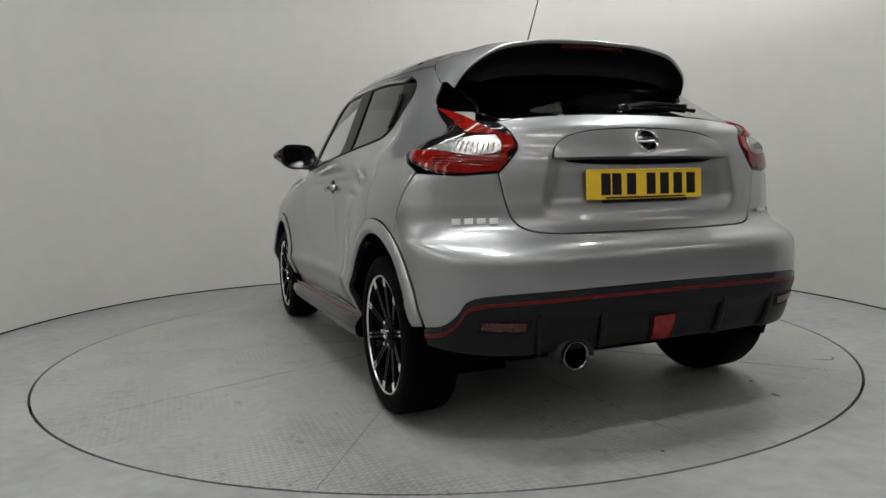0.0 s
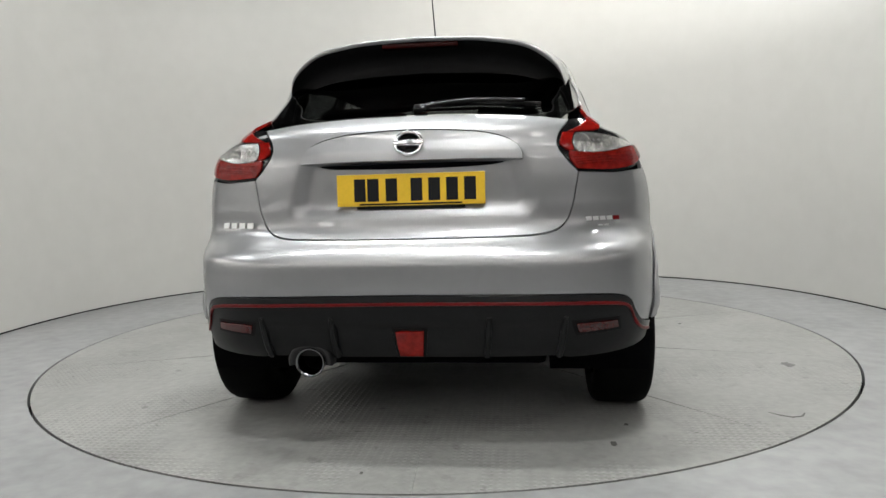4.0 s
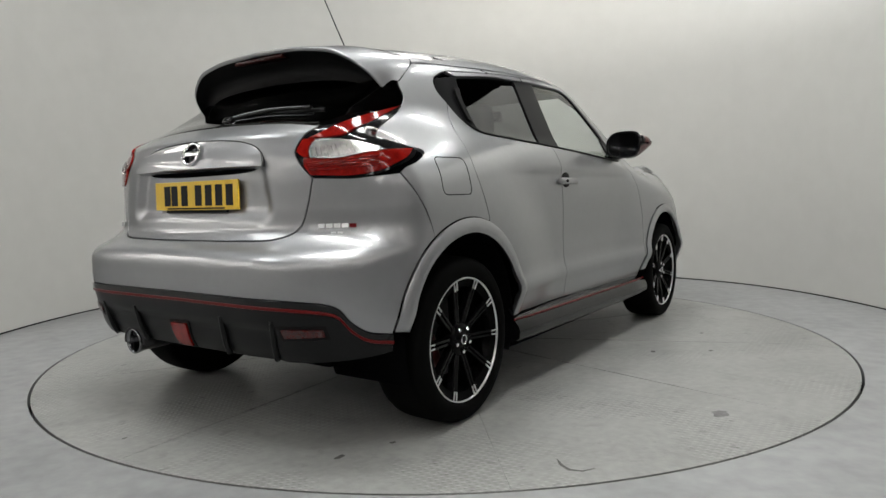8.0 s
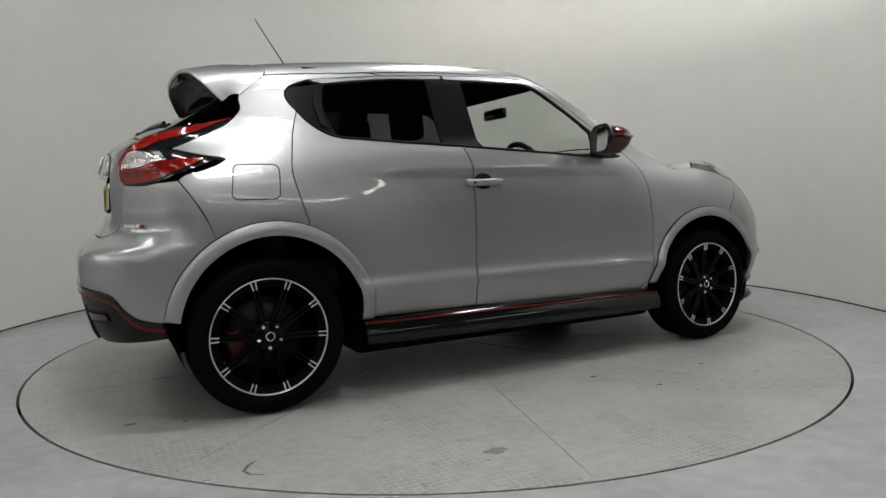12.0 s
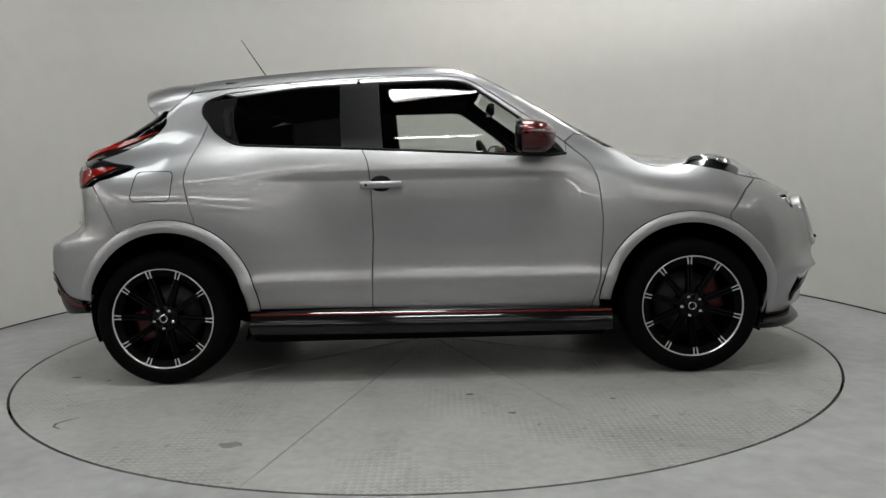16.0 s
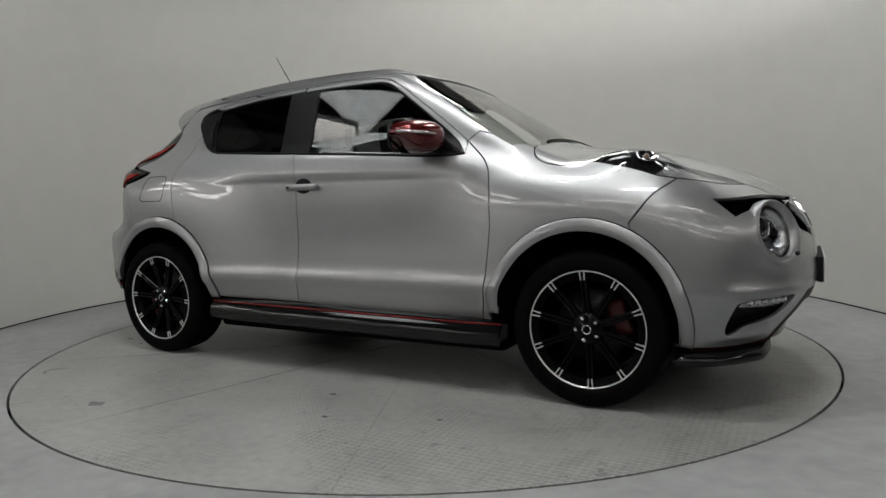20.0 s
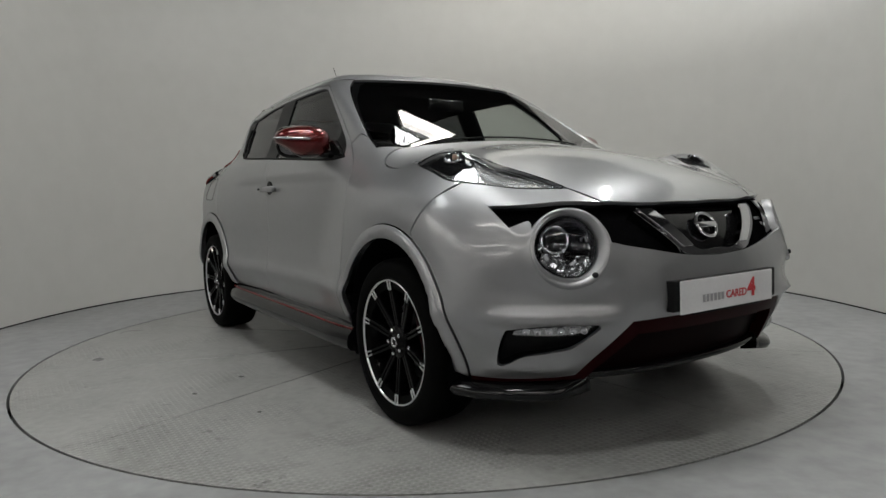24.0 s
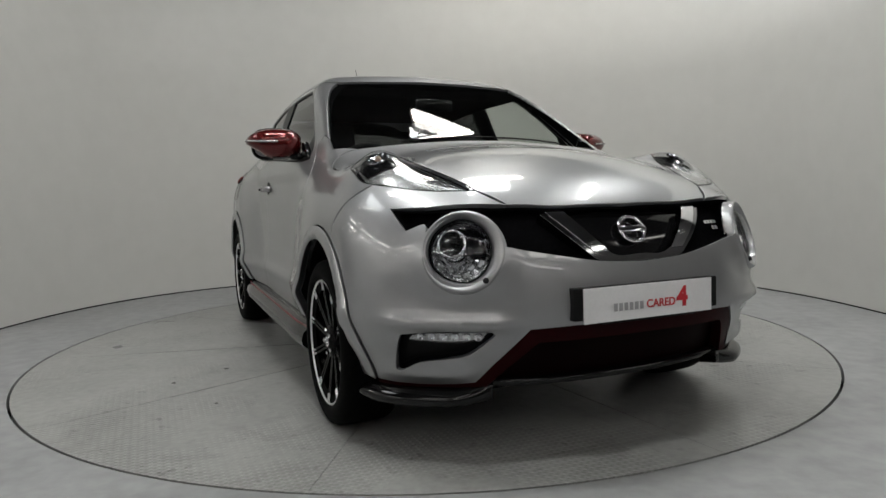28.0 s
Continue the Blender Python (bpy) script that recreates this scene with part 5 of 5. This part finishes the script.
# daytime lamps in their dark inlets
inlet = panel("bumper_inlet", "front", inset(drl_hole, -0.022), TRIM, car, out=-0.036, gap=0, grid=0.03, back=False, label="black bumper inlet")
strip = loop(at("front", (1.838, -0.742, 0.419), (1.852, -0.728, 0.442)), at("front", (1.852, -0.728, 0.442), (1.93, -0.64, 0.453), (2.0, -0.533, 0.453)), at("front", (2.0, -0.533, 0.453), (1.98, -0.545, 0.424)), at("front", (1.98, -0.545, 0.424), (1.92, -0.63, 0.415), (1.838, -0.742, 0.419)))
drls = panel("daytime_lamp", "front", strip, LENS_CLEAR, car, out=-0.018, thick=0.02, gap=0, grid=0.012, back=False, label="clear daytime running lamp with round reflectors")
panel("daytime_lens", "front", strip, GLASS_L, drls, out=-0.006, thick=0.004, gap=0.001, grid=0.014, back=False, label="clear lamp glass")
for u in np.linspace(bend("front", (1.87, -0.71, 0.432))[0], bend("front", (1.985, -0.56, 0.437))[0], 6):
    m = facing("front", (u, 0.434), -0.016)
    for s, lamp in zip((1, -1), drls):
        v, f = lathe([(0.0, 0.002), (0.007, 0.003), (0.0105, 0.009), (0.012, 0.009), (0.0125, 0.0)], 16, "z")
        mm = m if s > 0 else Matrix.Diagonal((1, -1, 1, 1)) @ m
        part("led_cup", [mm @ Vector(p) for p in v], f, CHROME, lamp)

# round headlamps
hm = facing("front", HL, 0.0)
for s in (1, -1):
    mm = hm if s > 0 else Matrix.Diagonal((1, -1, 1, 1)) @ hm

    def turned(name, prof, mat, parent, label, n=48):
        v, f = lathe(prof, n, "z")
        return part(name, [mm @ Vector(p) for p in v], f, mat, parent, label)

    # the lamp sits off the middle of its bezel, towards the wing
    def bezel(prof, n=64):
        verts, faces, m = [], [], len(prof)
        for i in range(n):
            w = 2 * math.pi * i / n
            verts += [mm @ Vector((r * math.cos(w) - 0.016 * k, r * math.sin(w) + 0.004 * k, h)) for r, h, k in prof]
        for i in range(n):
            faces += [(i * m + k, i * m + k + 1, (i + 1) % n * m + k + 1, (i + 1) % n * m + k) for k in range(m - 1)]
        return part("headlamp", verts, faces, PAINT, car, "round headlamp in a wide silver bezel")

    head = bezel([(0.136, -0.03, 0), (0.133, -0.006, 0), (0.129, 0.0055, 0), (0.125, 0.0085, 0.05), (0.121, 0.008, 0.15), (0.117, 0.006, 0.5), (0.110, -0.008, 1), (0.106, -0.016, 1), (0.104, -0.045, 1)])
    outer = mm
    mm = mm @ Matrix.Translation((-0.016, 0.004, -0.004)) @ Matrix.Diagonal((1.12, 1.12, 1.1, 1))
    turned("lamp_rim", [(0.0945, -0.014), (0.093, -0.008), (0.090, -0.008), (0.088, -0.014), (0.086, -0.03)], LENS_DARK, head, "black lamp rim")
    turned("lamp_bowl", [(0.0895, -0.012), (0.080, -0.035), (0.062, -0.06), (0.03, -0.075), (0.0, -0.078)], LAMP_METAL, head, "bright lamp reflector")
    turned("lamp_glass", [(0.0885, -0.008), (0.075, 0.004), (0.055, 0.013), (0.03, 0.018), (0.0, 0.020)], GLASS_L, head, "clear domed lamp glass")
    cx, cy = -0.022, 0.026
    v, f = lathe([(0.043, -0.07), (0.043, -0.03), (0.038, -0.022), (0.034, -0.03)], 32, "z")
    part("projector_ring", [mm @ Vector((p[0] + cx, p[1] + cy, p[2])) for p in v], f, CHROME, head, "chrome projector ring")
    v, f = lathe([(0.035, -0.03), (0.027, -0.018), (0.014, -0.011), (0.0, -0.009)], 32, "z")
    part("projector_lens", [mm @ Vector((p[0] + cx, p[1] + cy, p[2])) for p in v], f, LENS_DARK, head, "dark projector lens")
    for row, (r, count, size) in enumerate(((0.050, 7, 0.011), (0.066, 10, 0.012), (0.080, 13, 0.010))):
        for k in range(count):
            a = 168 + (214 * k / (count - 1))
            w = radians(a)
            bm = bmesh.new()
            box(bm, -size * 0.62, size * 0.62, -size, size, -0.003, 0.003, 0.002)
            bmesh.ops.transform(bm, matrix=mm @ pose(r * math.cos(w), r * math.sin(w), -0.056 + 0.42 * (r - 0.05) + 0.004 * (k % 2), 14 * (-1) ** (k + row), 30 - 12 * (k % 3), a), verts=bm.verts)
            from_bm("mirror_facet", bm, CHROME if (k + row) % 3 else LAMP_METAL, head, smooth=False)
    v, f = lathe([(0.0, 0.012), (0.008, 0.011), (0.010, 0.0)], 16, "z")
    part("washer_jet", [outer @ Vector((p[0] + 0.072, p[1] - 0.092, p[2] + 0.006)) for p in v], f, INK, head, "black round washer cap")

# position lamps on the wings
pos_out = loop(LAMP_IN, LAMP_TIP[::-1], LAMP_OUT[::-1])
pl = panel("position_lamp", "top", pos_out, LENS_CLEAR, car, out=-0.022, gap=0.001, grid=0.016, label="clear boomerang position lamp on the wing")
shroud = loop([(1.30, -0.735), (1.36, -0.675), (1.44, -0.635), (1.51, -0.625)], [(1.51, -0.625), (1.555, -0.67), (1.545, -0.735), (1.51, -0.764)], [(1.53, -0.764), (1.42, -0.762), (1.30, -0.735)])
panel("lamp_shroud", "top", shroud, LENS_DARK, pl, out=-0.016, thick=0.006, gap=0, grid=0.014, back=False, label="black inner lamp shroud")
blade = loop([(1.585, -0.752), (1.612, -0.69), (1.635, -0.635), (1.72, -0.565), (1.805, -0.492)], [(1.805, -0.492), (1.78, -0.55), (1.72, -0.637), (1.635, -0.728), (1.585, -0.752)])
panel("lamp_blade", "top", blade, LENS_CLEAR, pl, out=-0.010, thick=0.01, gap=0, grid=0.014, back=False, label="bright reflector blade")
brow = loop([(1.43, -0.617), (1.53, -0.566), (1.66, -0.526), (1.79, -0.492)], [(1.79, -0.492), (1.68, -0.555), (1.60, -0.60), (1.43, -0.625)], [(1.43, -0.625), (1.43, -0.617)])
panel("lamp_brow", "top", brow, CHROME, pl, out=-0.012, thick=0.006, gap=0, grid=0.016, back=False, label="chrome lamp brow")
panel("position_glass", "top", pos_out, GLASS_L, pl, lift=lambda q, uv: 0.001 + 0.007 * bump(np.abs(q[:, 1]), 0.67, 0.07) * bump(q[:, 0], 1.5, 0.16), thick=0.006, gap=0.0015, grid=0.016, back=False, label="clear lamp cover")
rim3, nn3 = cast("top", pos_out)
for s, lamp in zip((1, -1), pl):
    tube("lamp_gasket", (rim3 - nn3 * 0.001)[::2] * (1, s, 1), 0.0022, GLOSS, lamp, "black lamp gasket", closed=True)
m0 = cast("top", [(1.475, -0.70)])
for s, lamp in zip((1, -1), pl):
    nv = Vector(m0[1][0])
    spin = Vector((0, 0, 1)).rotation_difference(nv).to_matrix()

    def placed(pts, drop_by):
        out = []
        for p in pts:
            w = spin @ Vector(p) + Vector(m0[0][0]) - nv * drop_by
            out.append((w.x, w.y * s, w.z))
        return out

    v, f = lathe([(0.0, -0.008), (0.022, -0.004), (0.037, 0.006), (0.041, 0.008), (0.043, 0.0)], 24, "z")
    bowl = part("bulb_bowl", placed(v, 0.014), f, DARK_CHROME, lamp, "chrome bulb bowl")
    v, f = lathe([(0.0, 0.012), (0.008, 0.010), (0.012, 0.002), (0.012, -0.006)], 16, "z")
    part("indicator_bulb", placed(v, 0.014), f, AMBER, bowl, "amber indicator bulb")

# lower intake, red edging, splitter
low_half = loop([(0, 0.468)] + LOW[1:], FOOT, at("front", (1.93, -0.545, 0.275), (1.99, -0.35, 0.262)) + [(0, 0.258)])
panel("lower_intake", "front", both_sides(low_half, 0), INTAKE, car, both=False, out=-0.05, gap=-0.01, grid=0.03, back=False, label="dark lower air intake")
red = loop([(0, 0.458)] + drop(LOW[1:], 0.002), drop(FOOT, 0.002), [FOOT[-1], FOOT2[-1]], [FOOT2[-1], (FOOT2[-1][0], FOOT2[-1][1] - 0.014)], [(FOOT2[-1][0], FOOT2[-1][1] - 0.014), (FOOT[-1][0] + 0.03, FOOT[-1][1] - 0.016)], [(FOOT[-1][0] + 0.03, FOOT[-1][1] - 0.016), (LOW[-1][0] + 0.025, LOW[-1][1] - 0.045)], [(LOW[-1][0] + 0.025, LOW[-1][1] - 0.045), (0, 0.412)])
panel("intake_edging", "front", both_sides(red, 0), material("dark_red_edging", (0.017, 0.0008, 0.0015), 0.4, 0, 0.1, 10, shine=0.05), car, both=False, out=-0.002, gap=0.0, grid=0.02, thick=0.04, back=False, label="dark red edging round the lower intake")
SPLIT = at("front", (1.965, -0.50, 0.243), (1.93, -0.56, 0.240), (1.84, -0.69, 0.237), (1.74, -0.785, 0.236), (1.64, -0.85, 0.236))
prof = [(-0.06, 0.030), (0.0, 0.028), (0.026, 0.020), (0.046, 0.004), (0.050, -0.010), (0.040, -0.026), (-0.06, -0.034)]
q, nn = cast("front", glide(SPLIT, 0.025))
nn[:, 2] = 0
nn /= np.linalg.norm(nn, axis=1, keepdims=True)
for s in (1, -1):
    verts, m = [], len(prof)
    for i in range(len(q)):
        k = ease(i, -1, 6)
        verts += [tuple((q[i] + nn[i] * d * (k if d > 0 else 1) + np.array((0, 0, h - 0.012 * k))) * (1, s, 1)) for d, h in prof]
    faces = [(i * m + k, i * m + k + 1, (i + 1) * m + k + 1, (i + 1) * m + k) for i in range(len(q) - 1) for k in range(m - 1)] + [tuple(range(m)), tuple(range((len(q) - 1) * m, len(q) * m))]
    part("splitter_wing", verts, faces, GLOSS, car, "black splitter wing at the bumper corner")
# lower lip between the wings
q, nn = cast("front", [(u, 0.262 - 0.02 * math.cos(u * 2.6)) for u in np.linspace(-0.52, 0.52, 30)])
tube("lower_lip", q - nn * 0.03, 0.014, GLOSS, car, "black lower bumper lip")
# scuttle under the windscreen and wipers
for s in (-1, 1):
    q, nn = cast("top", glide([(0.955, -0.42 * s), (0.945, -0.25 * s), (0.94, 0.02 * s)], 0.04))
    tube("screen_wiper", q + nn * 0.001, 0.004, TRIM, car, "black windscreen wiper")

# ---- wheels ----
def wheel_parts():
    """Meshes of one wheel round its hub; outside is -y."""
    made = []
    prof = [(0.205, 0.10), (0.232, 0.108), (0.262, 0.113), (0.295, 0.110), (0.312, 0.100), (0.319, 0.085), (0.3215, 0.06), (0.3225, 0.0), (0.3215, -0.06), (0.319, -0.085), (0.312, -0.100), (0.295, -0.110), (0.262, -0.113), (0.247, -0.109), (0.242, -0.100), (0.205, -0.09)]
    made.append(("tyre", *lathe(prof, 96), RUBBER, "black low-profile tyre"))
    made.append(("rim_barrel", *lathe([(0.233, -0.095), (0.226, -0.085), (0.205, -0.05), (0.20, 0.09)], 72), RIM_BLACK, "black rim barrel"))
    made.append(("rim_lip", *lathe([(0.243, -0.099), (0.2415, -0.1055), (0.2375, -0.1055), (0.236, -0.099)], 96), RIM_CUT, "machined silver rim edge"))
    made.append(("brake_disc", *lathe([(0.06, 0.0), (0.15, 0.0), (0.152, 0.006), (0.15, 0.02), (0.06, 0.02)], 48), STEEL, "grey brake disc"))
    made.append(("hub_face", *lathe([(0.068, -0.05), (0.066, -0.078), (0.058, -0.086), (0.03, -0.088), (0.028, -0.092), (0.0, -0.093)], 40), RIM_BLACK, "black wheel hub"))
    made.append(("cap_ring", *lathe([(0.019, -0.092), (0.0195, -0.0965), (0.0155, -0.0965), (0.015, -0.092)], 32), CHROME, "chrome ring on the hub cap"))
    made.append(("backing", *lathe([(0.0, 0.05), (0.2, 0.05)], 40), BLACK_IN, "dark inside of the wheel"))
    return made


def bar_mesh(name, r0, r1, w0, w1, y_in, y_out, depth, off):
    """A slim spoke bar along +x, its face at y, set off sideways."""
    bm = bmesh.new()
    vs = []
    for r, w, y in ((r0, w0, y_in), (r1, w1, y_out)):
        for dz, dy in ((-w, 0.004), (-w * 0.7, 0.0), (w * 0.7, 0.0), (w, 0.004), (w, depth), (-w, depth)):
            vs.append(bm.verts.new((r, y + dy, dz + (off if r == r1 else off * 0.75))))
    for k in range(6):
        bm.faces.new((vs[k], vs[(k + 1) % 6], vs[6 + (k + 1) % 6], vs[6 + k]))
    bm.faces.new(vs[:6])
    bm.faces.new(vs[6:])
    bmesh.ops.recalc_face_normals(bm, faces=bm.faces)
    me = bpy.data.meshes.new(name)
    bm.to_mesh(me)
    bm.free()
    return me


SPOKE = [bar_mesh("spoke", 0.05, 0.237, 0.0075, 0.0058, -0.076, -0.1015, 0.03, o) for o in (-0.0095, 0.0095)]
TIP = [bar_mesh("spoke_tip", 0.202, 0.2375, 0.0030, 0.0030, -0.1012, -0.1045, 0.01, o) for o in (-0.0095, 0.0095)]
for me in SPOKE:
    me.materials.append(RIM_BLACK)
for me in TIP:
    me.materials.append(RIM_CUT)
NUT = bpy.data.meshes.new("wheel_nut")
v, f = lathe([(0.0095, 0.0), (0.009, -0.012), (0.006, -0.015), (0.0, -0.015)], 6)
NUT.from_pydata(v, [], f)
NUT.materials.append(CHROME)
meshes = {}
for x, s in ((1.268, -1), (1.268, 1), (-1.262, -1), (-1.262, 1)):
    spin = {(1, -1): 14, (1, 1): 40, (-1, -1): 3, (-1, 1): 25}[(1 if x > 0 else -1, s)]
    hub = Matrix.Translation((x, s * 0.765, 0.322)) @ pose(0, 0, 0, 0, 0, 0 if s < 0 else 180) @ pose(0, 0, 0, 0, spin, 0)
    wheel = None
    for name, v, f, mat, label in wheel_parts():
        if name not in meshes:
            ob = part(name, v, f, mat, None, label)
            meshes[name] = ob.data
        else:
            ob = new(name, meshes[name])
            tagged(ob, label=label)
        if wheel is None:
            ob.name = "wheel"
            tagged(ob, label="black low-profile tyre on a black alloy wheel with machined edges")
            ob.parent, ob.matrix_basis = car, hub
            wheel = ob
        else:
            ob.parent = wheel
    for k in range(10):
        for j in range(2):
            for me in (SPOKE[j], TIP[j]):
                ob = new(me.name, me)
                ob.parent, ob.matrix_basis = wheel, pose(0, 0, 0, 0, 36 * k, 0)
    for k in range(5):
        ob = new("wheel_nut", NUT)
        ob.parent, ob.matrix_basis = wheel, pose(0, 0, 0, 0, 72 * k + 18, 0) @ pose(0.047, -0.082, 0)
    bm = bmesh.new()
    box(bm, 0.085, 0.165, -0.035, 0.045, -0.075, 0.075, 0.015)
    cal = from_bm("brake_calliper", bm, material("calliper_red", (0.055, 0.003, 0.004), 0.4, 0.2, 0.1, 20), wheel, "dark red brake calliper")
    cal.matrix_basis = pose(0, 0, 0, 0, -spin - (20 if x > 0 else 200) * (1 if s < 0 else -1), 0)

# ---- inside of the car ----
def soft_box(name, b, bevel, mat, parent, label, tilt=0, about=None):
    bm = bmesh.new()
    box(bm, *b, bevel)
    if tilt:
        c = Vector(about)
        bmesh.ops.transform(bm, matrix=Matrix.Translation(c) @ pose(0, 0, 0, 0, tilt, 0) @ Matrix.Translation(-c), verts=bm.verts)
    return from_bm(name, bm, mat, parent, label)


for y in (-0.36, 0.36):
    seat = soft_box("front_seat", (-0.25, 0.27, y - 0.25, y + 0.25, 0.42, 0.60, ), 0.05, SEAT, car, "black cloth front seat")
    soft_box("seat_back", (-0.30, -0.16, y - 0.24, y + 0.24, 0.55, 1.16), 0.05, SEAT, seat, "", -14, (-0.23, 0, 0.55))
    soft_box("head_rest", (-0.44, -0.34, y - 0.13, y + 0.13, 1.16, 1.34), 0.04, SEAT, seat, "", -6, (-0.4, 0, 1.2))
bench = soft_box("rear_bench", (-1.15, -0.62, -0.62, 0.62, 0.45, 0.62), 0.05, SEAT, car, "black cloth rear bench")
soft_box("bench_back", (-1.22, -1.08, -0.62, 0.62, 0.55, 1.12), 0.05, SEAT, bench, "", -16, (-1.15, 0, 0.55))
for y in (-0.33, 0.33):
    soft_box("head_rest", (-1.36, -1.27, y - 0.12, y + 0.12, 1.12, 1.25), 0.035, SEAT, bench, "")
dash = soft_box("dashboard", (0.45, 0.92, -0.68, 0.68, 0.70, 1.045), 0.06, TRIM, car, "black dashboard")
wheel_pts = [(0.36 - 0.07 * math.sin(w), -0.36 + 0.185 * math.cos(w), 0.985 + 0.17 * math.sin(w)) for w in np.linspace(0, 2 * math.pi, 40, endpoint=False)]
steer = tube("steering_wheel", wheel_pts, 0.016, TRIM, car, "black steering wheel", closed=True)
for w in (0.15, math.pi - 0.15, -math.pi / 2):
    tube("steering_spoke", [(0.38, -0.36, 0.98), (0.36 - 0.07 * math.sin(w), -0.36 + 0.18 * math.cos(w), 0.985 + 0.165 * math.sin(w))], 0.016, TRIM, steer)
soft_box("rear_view_mirror", (0.36, 0.40, -0.11, 0.11, 1.335, 1.40), 0.015, GLOSS, car, "black interior mirror")
soft_box("roof_lining", (-1.0, 0.25, -0.57, 0.57, 1.42, 1.475), 0.008, BLACK_IN, car, "dark roof lining")
soft_box("parcel_shelf", (-1.62, -1.25, -0.52, 0.52, 1.03, 1.05), 0.008, BLACK_IN, car, "black parcel shelf")


# ---- the inner sheets behind the panels ----
part("inner_shell", np.concatenate(SHELL[0]), SHELL[1], BLACK_IN, car, "dark inner body shell")


def motions():
    """The turntable turns with the car on it, and stops near the end."""
    rows = []
    for t in TURN_TIMES:
        w = turn_at(t)
        c, s = math.cos(radians(w)), math.sin(radians(w))
        rows.append((t, pose(c * CAR_OFF[0] - s * CAR_OFF[1], s * CAR_OFF[0] + c * CAR_OFF[1], 0, 0, 0, w)))
    walk(car, rows)
    walk(turntable, [(t, pose(0, 0, 0, 0, 0, turn_at(t))) for t in TURN_TIMES])


motions()
